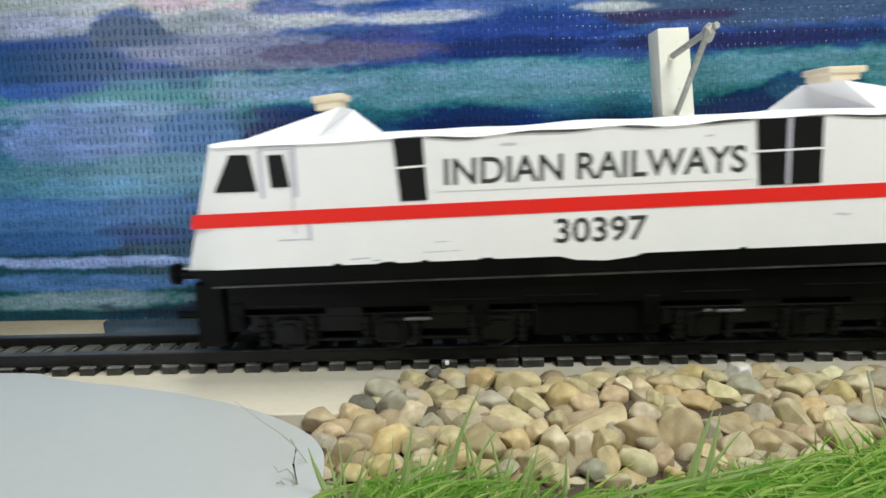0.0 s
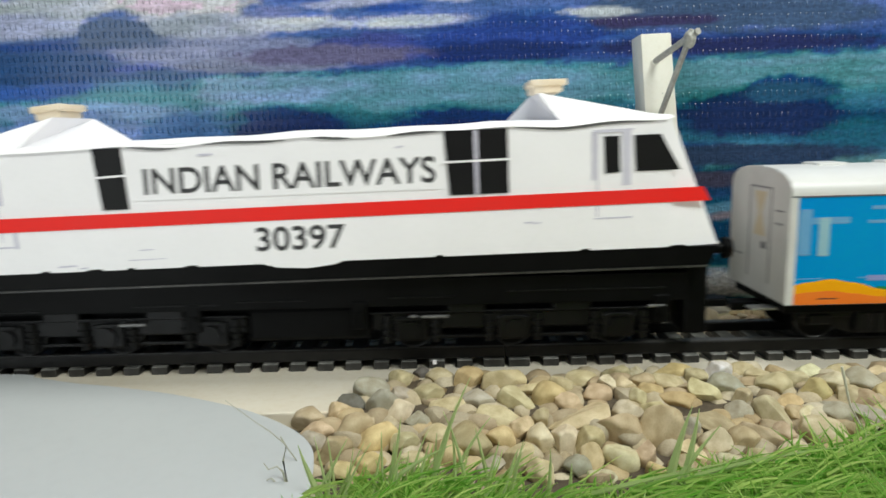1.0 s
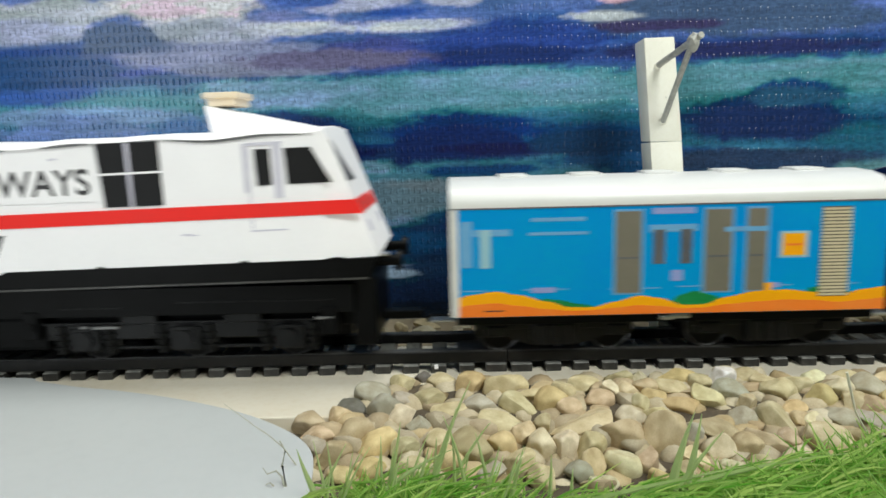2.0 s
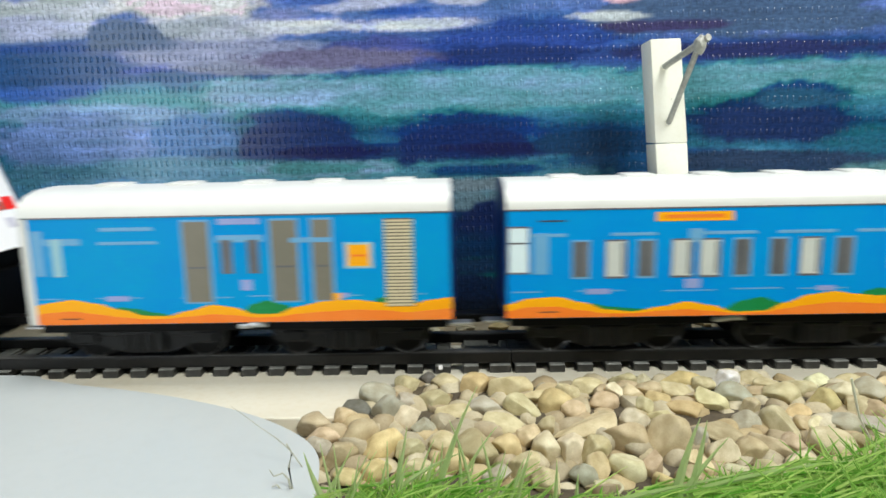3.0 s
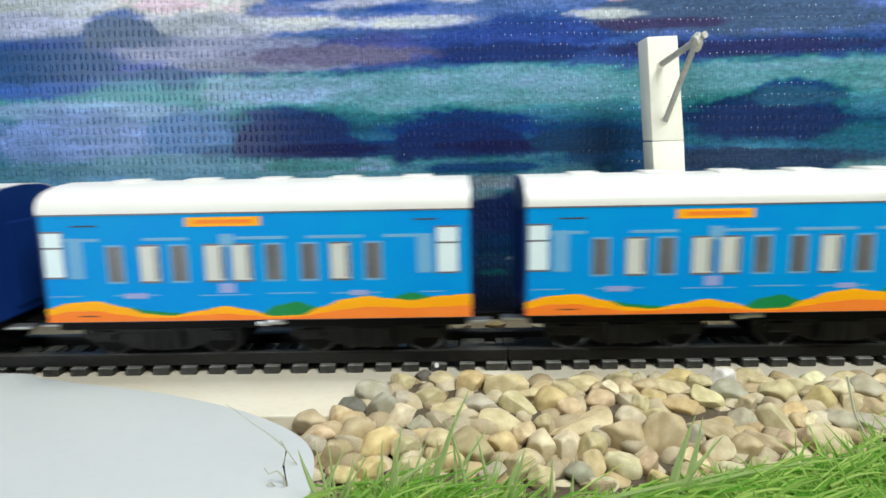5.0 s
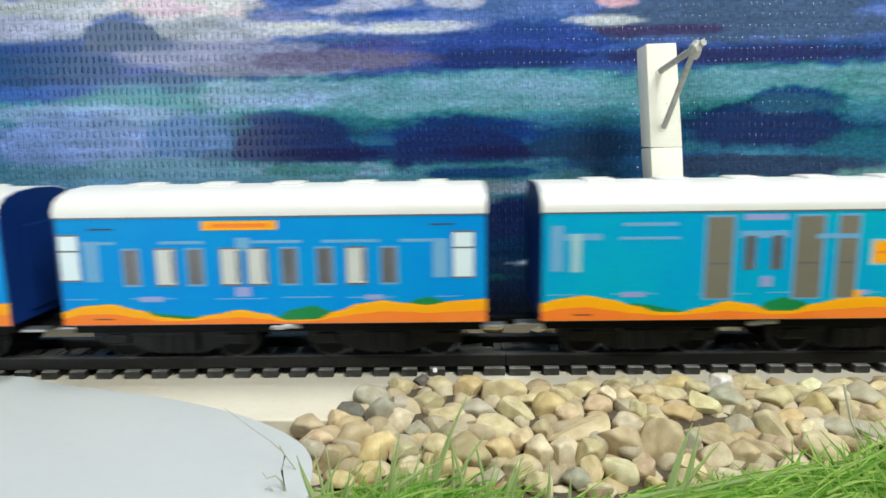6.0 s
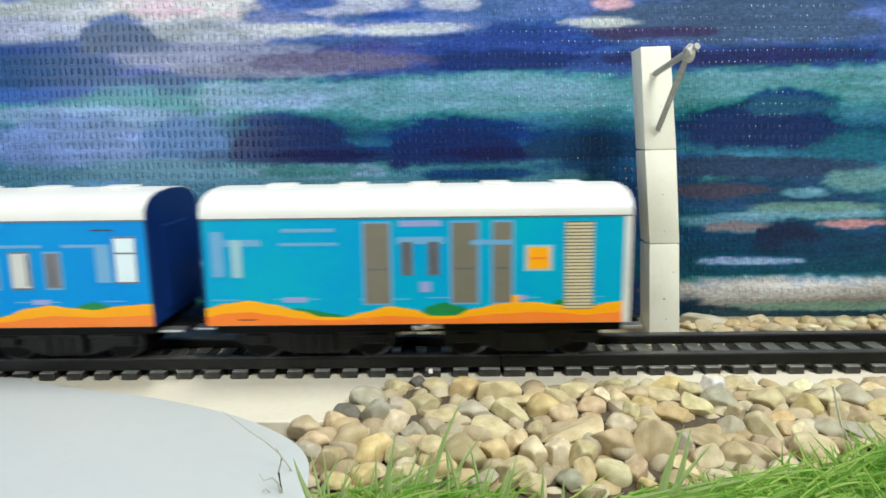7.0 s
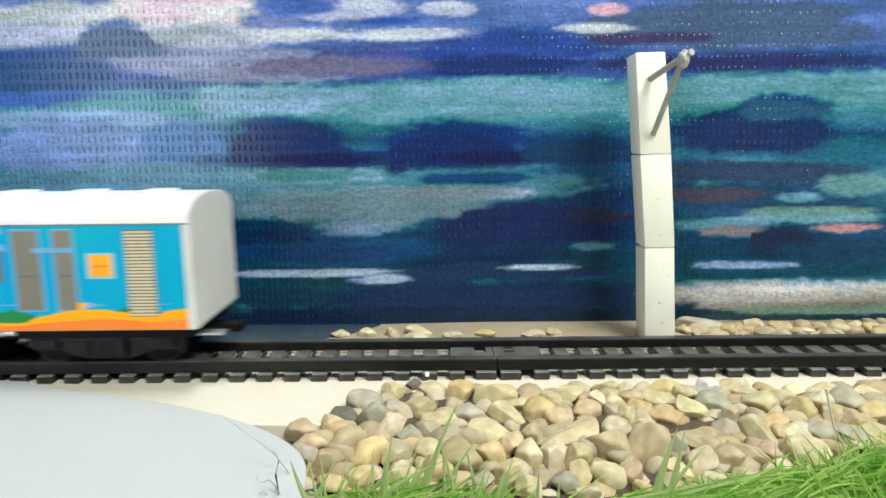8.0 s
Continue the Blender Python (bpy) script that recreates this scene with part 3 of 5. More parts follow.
    blob(19.8, 0.55, 4.6, 0.26, 0.200, 0.360, 0.320)
    colour = np.clip(1.08 * print_.colour * (1 + 0.22 * print_.streak[:, None]) * np.array([1.02, 1.0, 0.90]) + np.array([0.002, 0.005, 0.006]), 0.003, 0.8)
    # gentle slack in the cloth; its hem rolls forward towards one end
    gy = 7.6 + 0.10 * np.sin(gx * 0.21) + 0.05 * np.sin(gx * 0.57 + gz * 0.2)
    swell = np.clip((gx - 10.5) / 6.0, 0, 1) ** 0.7
    gy -= swell * 0.45 * np.exp(-((gz - 0.80 - 0.05 * (gx - 11)) / 0.70) ** 2)
    rows, cols = gx.shape
    me = bpy.data.meshes.new("banner")
    me.vertices.add(rows * cols)
    me.vertices.foreach_set("co", (np.stack([gx, gy, gz + 0.03], -1) * CM).ravel())
    k = np.arange(rows * cols).reshape(rows, cols)
    quads = np.stack([k[:-1, :-1], k[:-1, 1:], k[1:, 1:], k[1:, :-1]], -1).reshape(-1, 4)
    me.loops.add(quads.size)
    me.loops.foreach_set("vertex_index", quads.ravel())
    me.polygons.add(len(quads))
    me.polygons.foreach_set("loop_start", np.arange(0, quads.size, 4))
    me.update(calc_edges=True)
    me.shade_smooth()
    ink = me.attributes.new("print", "FLOAT_COLOR", "POINT")
    ink.data.foreach_set("color", np.concatenate([colour, np.ones((len(colour), 1))], 1).ravel())
    me.materials.append(BANNER)
    tagged(new("backdrop_banner", me), "glossy woven vinyl banner printed with blue sea and clouds, hung behind the track", "backdrop", kind="structure")


banner()


# ---- track
def track():
    top = empty("railway_track", "black plastic toy railway track with dusty sleepers and a joint plate", "track")
    tie = mesh_of("sleeper", box(bmesh.new(), 0, 0.56, 0.16, 3.42, 0, 0.30, bevel=0.03, seg=1), SLEEPER)
    wide = mesh_of("sleeper", box(bmesh.new(), 0, 0.76, 0.16, 3.42, 0, 0.30, bevel=0.03, seg=1), SLEEPER)
    # upward faces take the paler grey
    for me in (tie, wide):
        me.materials.append(SLEEPERTOP)
        for f in me.polygons:
            f.material_index = 1 if f.normal.z > 0.5 else 0
    spots = [-12.8 + k for k in range(-114, 15)] + [4.28 + k for k in range(0, 124)]
    rng = random.Random(4)
    for x, me in [(x, tie) for x in spots] + [(2.15, wide), (3.05, wide)]:
        ob = new("sleeper", me)
        ob.parent, ob.location = top, (x * CM, rng.uniform(-0.0003, 0.0003), 0)
        ob.rotation_euler[2] = rng.uniform(-0.008, 0.008)
    block = mesh_of("sleeper_web", box(bmesh.new(), 0.0, 0.54, 0.81, 2.61, 0.30, 0.40, bevel=0.02, seg=1), PLATE)
    for x in spots:
        if not 1.0 < x < 4.6:
            ob = new("sleeper_web", block)
            ob.parent, ob.location = top, (x * CM, 0, 0)
    for y0 in (0.36, 2.62):
        for x0, x1 in ((-127, 2.94), (2.96, 129)) if y0 < 1 else ((-127, 129),):
            bm = box(bmesh.new(), x0, x1, y0, y0 + 0.44, 0.30 if y0 < 1 else 0.35, 0.70, bevel=0.03)
            part("rail", bm, RAIL, top)
            slab("rail_head", RAILHEAD, top, x0, x1, y0 + 0.05, y0 + 0.40, 0.695, 0.735, bevel=0.015)
    for x0, x1 in ((-127, 1.24), (4.76, 129)):
        slab("rail_flange", SLEEPER, top, x0, x1, 0.81, 1.06, 0.30, 0.36, bevel=0.015)
    # joint plates with a slot and small slits
    bm = box(bmesh.new(), 1.25, 2.2, 0.81, 2.61, 0.30, 0.46, bevel=0.02)
    box(bm, 2.62, 2.9, 0.81, 2.61, 0.30, 0.46, bevel=0.02)
    box(bm, 2.19, 2.63, 0.81, 1.95, 0.30, 0.46)
    part("joint_plate", bm, PLATE, top)
    bm = box(bmesh.new(), 2.92, 4.75, 0.81, 2.61, 0.30, 0.47, bevel=0.02)
    part("joint_plate", bm, PLATE, top)
    slab("slit", BLACK, top, 3.35, 3.75, 1.95, 2.05, 0.46, 0.476)
    slab("slit", BLACK, top, 3.35, 3.72, 2.38, 2.52, 0.46, 0.476)
    slab("peg", PAPER, top, 0.32, 0.47, 0.12, 0.26, 0.16, 0.31, bevel=0.03)


track()


# ---- catenary post: foam sticks glued end to end, bent at the joint, with a two-stick bracket
def post():
    top = empty("catenary_post", "cream foam railway mast standing behind the track, slightly bent", "mast")

    def leg(outline_low, outline_high, name):
        bm = bmesh.new()
        (x0, x1, z0), (x2, x3, z1) = outline_low, outline_high
        a = [bm.verts.new(c) for c in ((x0, 4.2, z0), (x1, 4.2, z0), (x1 - 0.03, 5.45, z0), (x0 - 0.03, 5.45, z0))]
        b = [bm.verts.new(c) for c in ((x2, 4.2, z1), (x3, 4.2, z1 + 0.02), (x3 - 0.03, 5.45, z1), (x2 - 0.03, 5.45, z1 - 0.05))]
        bm.faces.new(a[::-1])
        bm.faces.new(b)
        for k in range(4):
            bm.faces.new((a[k], a[(k + 1) % 4], b[(k + 1) % 4], b[k]))
        bmesh.ops.bevel(bm, geom=bm.edges[:], offset=0.05, segments=2, profile=0.5, affect="EDGES")
        part(name, bm, POST, top, smooth=True)

    leg((9.46, 10.74, 0.0), (9.29, 10.52, 4.08), "lower_mast")
    leg((9.30, 10.53, 4.11), (8.95, 10.21, 7.90), "middle_mast")
    leg((8.955, 10.215, 7.92), (8.62, 9.79, 11.88), "upper_mast")
    for x, z, w in ((9.95, 1.75, 0.09), (9.86, 4.62, 0.05), (10.3, 2.9, 0.04), (9.72, 6.1, 0.05), (9.5, 9.6, 0.04), (10.1, 0.9, 0.05)):
        slab("speck", ARM, top, x, x + w, 4.185, 4.203, z, z + w * 0.8)
    bm = cylinder(bmesh.new(), (9.20, 4.15, 10.85), (9.93, 1.7, 11.60), 0.12, 0.12, 10)
    part("bracket_stick", bm, ARM, top, smooth=True)
    bm = cylinder(bmesh.new(), (9.42, 4.15, 8.70), (9.72, 2.0, 11.36), 0.11, 0.11, 10)
    part("bracket_stick", bm, ARM, top, smooth=True)
    bm = bmesh.new()
    bmesh.ops.create_icosphere(bm, subdivisions=3, radius=0.25)
    for v in bm.verts:
        v.co = Vector((v.co.x * 0.85, v.co.y, v.co.z * 1.3)) * (1 + 0.25 * noise.noise(v.co * 7)) + Vector((9.74, 1.95, 11.38))
    part("glue_blob", bm, ARM, top, "dried glue joining the sticks", smooth=True)
    for x, z in ((9.20, 10.85), (9.42, 8.70)):
        bm = bmesh.new()
        bmesh.ops.create_icosphere(bm, subdivisions=2, radius=0.17)
        for v in bm.verts:
            v.co = Vector((v.co.x, v.co.y * 0.5, v.co.z * 0.8)) + Vector((x, 4.18, z))
        part("glue_blob", bm, POST, top, smooth=True)


post()


# ---- rolling stock
def axle(parent, x, radius, name="wheelset"):
    bm = cylinder(bmesh.new(), (0, -1.25, 0), (0, -0.98, 0), radius, radius, 28)
    cylinder(bm, (0, -0.98, 0), (0, -0.86, 0), radius * 1.08, radius * 1.1, 28)
    cylinder(bm, (0, 0.98, 0), (0, 1.25, 0), radius, radius, 28)
    cylinder(bm, (0, 0.86, 0), (0, 0.98, 0), radius * 1.08, radius * 1.1, 28)
    cylinder(bm, (0, -1.4, 0), (0, 1.4, 0), 0.16, 0.16, 10)
    ob = part(name, bm, BLACK, parent, "black plastic wheels on an axle", smooth=True, at=(x, 1.7, 0.735 + radius))
    bm = bmesh.new()
    rings = []
    for y, r in ((-1.24, radius * 1.0), (-1.27, radius * 1.0), (-1.29, radius * 0.97), (-1.27, radius * 0.92), (-1.24, radius * 0.91)):
        rings.append([bm.verts.new((r * math.cos(a), y, r * math.sin(a))) for a in np.arange(28) * math.tau / 28])
    for a, b in zip(rings, rings[1:]):
        for k in range(28):
            bm.faces.new((a[k], a[(k + 1) % 28], b[(k + 1) % 28], b[k]))
    part("rim", bm, RIM, ob, "worn shiny wheel rim", smooth=True)
    return ob


ARCH = [(-0.64, 5.95), (-0.66, 6.17), (-0.50, 6.43), (-0.12, 6.65), (0.55, 6.80), (1.7, 6.86), (2.85, 6.80), (3.52, 6.65), (3.9, 6.43), (4.06, 6.17), (4.04, 5.95)]


def hills(kind):
    """Height of the painted dunes above the lower edge along a coach side."""
    if kind == "power":
        return ((0, 2.86), (0.7, 3.02), (1.5, 3.12), (2.3, 2.98), (3.2, 2.74), (4.0, 2.52), (4.7, 2.50), (5.5, 2.68), (6.3, 2.88), (7.0, 2.78), (7.8, 2.52), (8.5, 2.52), (9.2, 2.76), (10.2, 2.95), (11.2, 2.98), (12.2, 2.86), (13.0, 2.76), (13.8, 2.94), (14.5, 3.02))
    return ((0, 2.72), (0.8, 2.92), (1.7, 2.97), (2.6, 2.76), (3.4, 2.50), (4.3, 2.42), (5.2, 2.58), (6.1, 2.74), (6.9, 2.60), (7.7, 2.36), (8.7, 2.38), (9.4, 2.66), (10.2, 2.92), (11.0, 3.02), (11.7, 2.92), (12.5, 2.84), (13.4, 2.98), (14.5, 3.04))


def band(rows, low, y, proud=0.008):
    """A printed strip between a line of heights and a lower line."""
    pts = []
    for (x0, z0), (x1, z1) in zip(rows, rows[1:]):
        for s in range(4):
            u = s / 4
            pts.append((x0 + (x1 - x0) * u, z0 + (z1 - z0) * (u * u * (3 - 2 * u))))
    pts.append(rows[-1])
    bm = bmesh.new()
    up = [bm.verts.new((x, y - proud, z)) for x, z in pts]
    dn = [bm.verts.new((x, y - proud, min(low(x), z - 0.01))) for x, z in pts]
    upb = [bm.verts.new((x, y, z)) for x, z in pts]
    dnb = [bm.verts.new((x, y, min(low(x), z - 0.01))) for x, z in pts]
    for k in range(len(pts) - 1):
        bm.faces.new((up[k], up[k + 1], dn[k + 1], dn[k]))
        bm.faces.new((up[k], upb[k], upb[k + 1], up[k + 1]))
        bm.faces.new((dn[k], dn[k + 1], dnb[k + 1], dnb[k]))
    return bm


def plate(name, material, parent, x0, x1, z0, z1, proud=0.02, label="", lean=0.0):
    """A small printed panel on the coach side."""
    bm = prism(bmesh.new(), [(x0, z0), (x1, z0), (x1 + lean, z1), (x0 + lean, z1)], -0.6 - proud, -0.598)
    return part(name, bm, material, parent, label)


def coach(kind, paint, left_end, right_end, label):
    top = empty("power_car" if kind == "power" else "passenger_coach", label, "train car", "cars of the toy train")
    slab("body", paint, top, 0.03, 14.47, -0.6, 4.0, 2.22, 5.97, bevel=0.03)
    bm = prism(bmesh.new(), ARCH, 0, 1)
    for v in bm.verts:
        v.co = Vector((0.0 + v.co.y * 14.5, v.co.x, v.co.z))
    part("roof", bm, ROOFWHITE, top, "white rounded plastic roof", smooth=True)
    for x in (1.75, 4.35, 6.95, 9.55, 12.15):
        bm = box(bmesh.new(), x, x + 1.05, 1.15, 2.25, 6.78, 6.93, bevel=0.05)
        part("roof_vent", bm, ROOFWHITE, top, smooth=True)
    slab("gutter", SLATE, top, 0.02, 14.48, -0.625, -0.60, 5.90, 5.955)
    for x0, x1, mat in ((-0.02, 0.04, left_end), (14.46, 14.52, right_end)):
        outline = [(-0.58, 2.24), (3.98, 2.24)] + [(y * 0.985 + 0.02, z - 0.03) for y, z in ARCH[::-1]]
        bm = prism(bmesh.new(), outline, 0, 1)
        for v in bm.verts:
            v.co = Vector((x0 + (x1 - x0) * v.co.y, v.co.x, v.co.z))
        part("end_panel", bm, mat, top)
    # corner strip of the folded end card
    if left_end is ENDWHITE:
        # printed end: grey door outline, a faded yellow hourglass and small marks
        def mark(name, mat, points, label=""):
            bm = prism(bmesh.new(), points, 0, 1)
            for v in bm.verts:
                v.co = Vector((-0.02 - 0.012 * v.co.y, v.co.x, v.co.z))
            part(name, bm, mat, top, label)

        for y0, y1, z0, z1 in ((0.65, 2.35, 6.08, 6.14), (2.29, 2.35, 2.7, 6.08), (0.65, 0.71, 2.7, 6.08), (-0.2, 0.35, 5.35, 5.41), (-0.2, 0.35, 4.9, 4.96), (2.8, 3.4, 3.4, 3.46)):
            mark("printed_line", BLIND, [(y0, z0), (y1, z0), (y1, z1), (y0, z1)])
        mark("hourglass_mark", VENT, [(1.05, 4.35), (1.95, 4.35), (1.62, 5.2), (1.95, 5.95), (1.05, 5.95), (1.40, 5.2)], "faded yellow hourglass mark")
        mark("printed_patch", BLIND, [(0.95, 3.9), (1.35, 3.9), (1.35, 4.15), (0.95, 4.15)])
        slab("corner_strip", ENDWHITE, top, -0.02, 0.26, -0.622, -0.60, 2.24, 5.93)
    if right_end is ENDWHITE:
        slab("corner_strip", ENDWHITE, top, 14.26, 14.52, -0.622, -0.60, 2.24, 5.93)
    rows = hills(kind)
    part("green_dune", band([(x, z) for x, z in (((2.7, 2.5), (3.1, 2.84), (3.6, 2.78), (4.4, 2.62), (5.0, 2.5)) if kind == "power" else ((2.5, 2.5), (2.9, 2.72), (3.5, 2.60), (4.4, 2.52), (5.1, 2.45)))], lambda x: 2.3, -0.6, 0.006), GREEN, top)
    part("green_dune", band([(x, z) for x, z in (((7.2, 2.5), (7.7, 2.88), (8.2, 3.00), (8.8, 2.84), (9.4, 2.5)) if kind == "power" else ((7.2, 2.4), (7.9, 2.74), (8.6, 2.86), (9.2, 2.66), (9.8, 2.4)))], lambda x: 2.3, -0.6, 0.006), GREEN, top)
    part("green_dune", band([(11.6, 2.5), (12.0, 3.02), (12.5, 3.12), (13.2, 2.95), (13.6, 2.5)], lambda x: 2.4, -0.6, 0.006), GREEN, top)
    part("yellow_dune", band(rows, lambda x: 2.24, -0.6, 0.012), YELLOW, top)
    part("orange_dune", band([(x, 2.24 + (z - 2.24) * 0.52 + 0.03 * math.sin(x * 1.7)) for x, z in rows], lambda x: 2.24, -0.6, 0.017), ORANGE, top)
    if kind == "power":
        plate("window", SKYPRINT, top, 0.32, 0.72, 3.95, 5.5, label="dim blue printed window")
        plate("window", MIST, top, 0.98, 1.34, 3.92, 5.22, label="pale printed door window")
        plate("window_hood", SKYPRINT, top, 0.75, 2.0, 5.0, 5.22, 0.012)
        plate("printed_line", SKYPRINT, top, 2.6, 4.6, 5.0, 5.10, 0.012)
        plate("printed_line", SKYPRINT, top, 2.7, 4.5, 5.46, 5.58, 0.012)
        for x0, x1 in ((5.5, 6.35), (8.46, 9.33), (9.85, 10.48)):
            door = plate("shutter_door", TAUPE, top, x0, x1, 2.98, 5.73, 0.022, "taupe-grey printed shutter door")
            plate("door_frame", SKYPRINT, door, x0 - 0.07, x1 + 0.07, 2.92, 5.80, 0.010)
            plate("door_seam", SLATE, door, x0 + 0.05, x1 - 0.05, 4.14, 4.20, 0.025)
        for x0 in (6.75, 7.65):
            plate("window", SLATE, top, x0, x0 + 0.38, 3.95, 5.1, label="dim printed window")
        plate("window_hood", SKYPRINT, top, 6.6, 8.2, 5.02, 5.26, 0.012)
        plate("printed_line", LILAC, top, 6.7, 8.1, 5.62, 5.82, 0.012)
        plate("printed_line", SKYPRINT, top, 9.1, 10.5, 4.98, 5.14, 0.026)
        plate("emblem", LILAC, top, 7.36, 7.74, 3.36, 3.72, 0.012)
        notice = plate("poster", MIST, top, 10.92, 11.86, 4.06, 4.95, 0.012)
        plate("poster_face", YELLOW, notice, 11.02, 11.76, 4.14, 4.87, 0.022, "orange printed notice square")
        plate("poster_line", ORANGE, notice, 11.1, 11.68, 4.46, 4.54, 0.026)
        vent = plate("vent_frame", DARKVENT, top, 12.26, 13.24, 2.72, 5.74, 0.014)
        for k in range(26):
            z = 2.75 + k * 0.115
            slab("vent_slat", VENT, vent, 12.28, 13.22, -0.64, -0.612, z, z + 0.072)
        plate("step_box", YELLOW, top, 10.45, 10.72, 2.85, 3.22, 0.014)
    else:
        for x0, x1 in ((0.1, 0.74), (13.38, 14.06)):
            plate("window", ICE, top, x0, x1, 3.82, 4.78, label="pale printed door window")
            plate("window", ICE, top, x0, x1, 4.84, 5.32, label="pale printed top light")
            plate("window_rim", SLATE, top, x0 - 0.04, x1 + 0.04, 3.76, 5.38, 0.012)
        plate("window", SKYPRINT, top, 0.92, 1.42, 3.75, 5.14, label="light blue printed door")
        plate("window", SKYPRINT, top, 12.7, 13.2, 3.80, 5.12, label="light blue printed door")
        for k, x0 in enumerate((2.24, 3.36, 4.42, 5.56, 6.48, 7.60, 8.80, 9.80, 10.96)):
            pale = k in (1, 3, 4, 7)
            x1 = x0 + (0.62 if pale else 0.52)
            pane = plate("window", PALE if pale else SLATE, top, x0, x1, 3.64, 4.83, 0.022, "pale printed window" if pale else "dark printed window")
            plate("window_rim", SLATE if pale else SKYPRINT, pane, x0 - 0.05, x1 + 0.05, 3.57, 4.89, 0.012)
            plate("blind", SLATE if pale else BLIND, pane, x1 - 0.12, x1 - 0.03, 3.70, 4.78, 0.025)
        board = plate("name_board", YELLOW, top, 4.98, 7.50, 5.48, 5.79, 0.016, "orange destination board with unreadable writing")
        plate("board_writing", ORANGE, board, 5.3, 7.2, 5.58, 5.70, 0.021)
        plate("printed_patch", SKYPRINT, top, 6.08, 6.56, 4.75, 5.22, 0.012)
        for x0, x1 in ((3.5, 5.0), (6.6, 8.3), (9.0, 10.9), (11.6, 12.9), (0.8, 2.0)):
            plate("printed_line", SKYPRINT, top, x0, x1, 5.02, 5.12, 0.010)
        plate("emblem", LILAC, top, 5.98, 6.50, 3.20, 3.52, 0.012)
        plate("printed_line", LETTER, top, 1.1, 2.0, 5.52, 5.57, 0.01)
        plate("printed_line", LETTER, top, 12.6, 13.4, 5.58, 5.63, 0.01)
    for x0, x1 in ((0.2, 1.2), (2.4, 3.9), (5.3, 7.0), (7.6, 9.2), (9.8, 11.4), (12.8, 13.6)):
        plate("printed_line", SKYPRINT, top, x0, x1, 3.12 + 0.02 * math.sin(x0), 3.155 + 0.02 * math.sin(x0), 0.0055)
    plate("printed_patch", LILAC, top, 2.7, 3.5, 3.04, 3.22, 0.0115)
    plate("printed_patch", LILAC, top, 10.4, 11.0, 3.05, 3.22, 0.0115)
    plate("printed_line", LETTER, top, 1.1, 1.75, 2.42, 2.46, 0.02)
    # underframe
    slab("underframe", BLACK, top, 0.15, 14.35, -0.30, 3.7, 1.86, 2.22, bevel=0.04)
    for x0 in (1.0, 8.4):
        bm = box(bmesh.new(), x0 - 0.15, x0 + 5.2, 0.02, 0.10, 1.60, 1.88, bevel=0.03)
        box(bm, x0 - 0.15, x0 + 5.2, 3.3, 3.38, 1.60, 1.88, bevel=0.03)
        box(bm, x0 + 1.75, x0 + 3.35, -0.16, 3.55, 1.05, 1.9, bevel=0.12)
        # side frame drawn deep; its black also stands for shade between the wheels
        low = [(-0.25, 1.9), (-0.25, 1.45), (0.1, 1.28), (0.9, 1.30), (1.6, 1.05), (1.9, 0.98), (3.3, 0.98), (3.6, 1.05), (4.3, 1.30), (5.1, 1.28), (5.3, 1.45), (5.3, 1.9)]
        prism(bm, [(x0 + x, z) for x, z in low], 0.10, 0.24)
        prism(bm, [(x0 + x, z) for x, z in low], 3.16, 3.28)
        for dx in (0.15, 4.35):
            box(bm, x0 + dx, x0 + dx + 0.75, -0.06, 0.12, 1.36, 1.74, bevel=0.06)
        for dx in (2.1, 2.5, 2.9):
            cylinder(bm, (x0 + dx, -0.1, 1.1), (x0 + dx, -0.1, 1.75), 0.14, 0.14, 10)
        part("bogie_frame", bm, BOGIE, top, "black plastic bogie side frame with axle boxes")
    wheels = [axle(top, x, 0.80) for x in (1.65, 5.55, 9.0, 12.85)]
    bm = box(bmesh.new(), 7.1, 7.55, -0.42, -0.30, 1.95, 2.12, bevel=0.04)
    box(bm, 7.45, 8.1, -0.45, -0.32, 2.0, 2.18, bevel=0.05)
    part("loose_wire", bm, STEEL, top, "bright scrap of bent wire under the floor", smooth=True)
    # couplings and gangways
    for x0, x1 in ((-0.95, 0.3), (14.2, 15.45)):
        slab("coupling", BLACK, top, x0, x1, 1.35, 2.05, 1.55, 1.85, label="black plastic coupling hook", bevel=0.05)
    slab("coupling_plate", STEEL, top, -0.75, 0.2, 0.2, 0.75, 1.86, 1.94, bevel=0.02)
    slab("coupling_plate", STEEL, top, 14.3, 15.2, 0.1, 0.6, 1.80, 1.90, bevel=0.02)
    if left_end is NAVY:
        slab("gangway", NAVY, top, -0.07, 0.0, 0.5, 2.9, 2.5, 5.75, label="navy gangway box", bevel=0.06)
    if right_end is NAVY:
        slab("gangway", NAVY, top, 14.5, 14.58, 0.6, 2.8, 2.5, 5.6, label="navy gangway box", bevel=0.06)
    return top, wheels


def foot(x):
    return 3.95 + 0.0180 * x


def crown(x):
    return 8.06 + 0.0255 * x


SIDE = -0.9


def panel(name, material, parent, points, proud=0.02, label=""):
    """A flat paper shape on the locomotive's side; points of x and height above the white skirt's edge."""
    bm = prism(bmesh.new(), [(x, foot(x) + z) for x, z in points], SIDE - proud, SIDE + 0.002)
    return part(name, bm, material, parent, label)


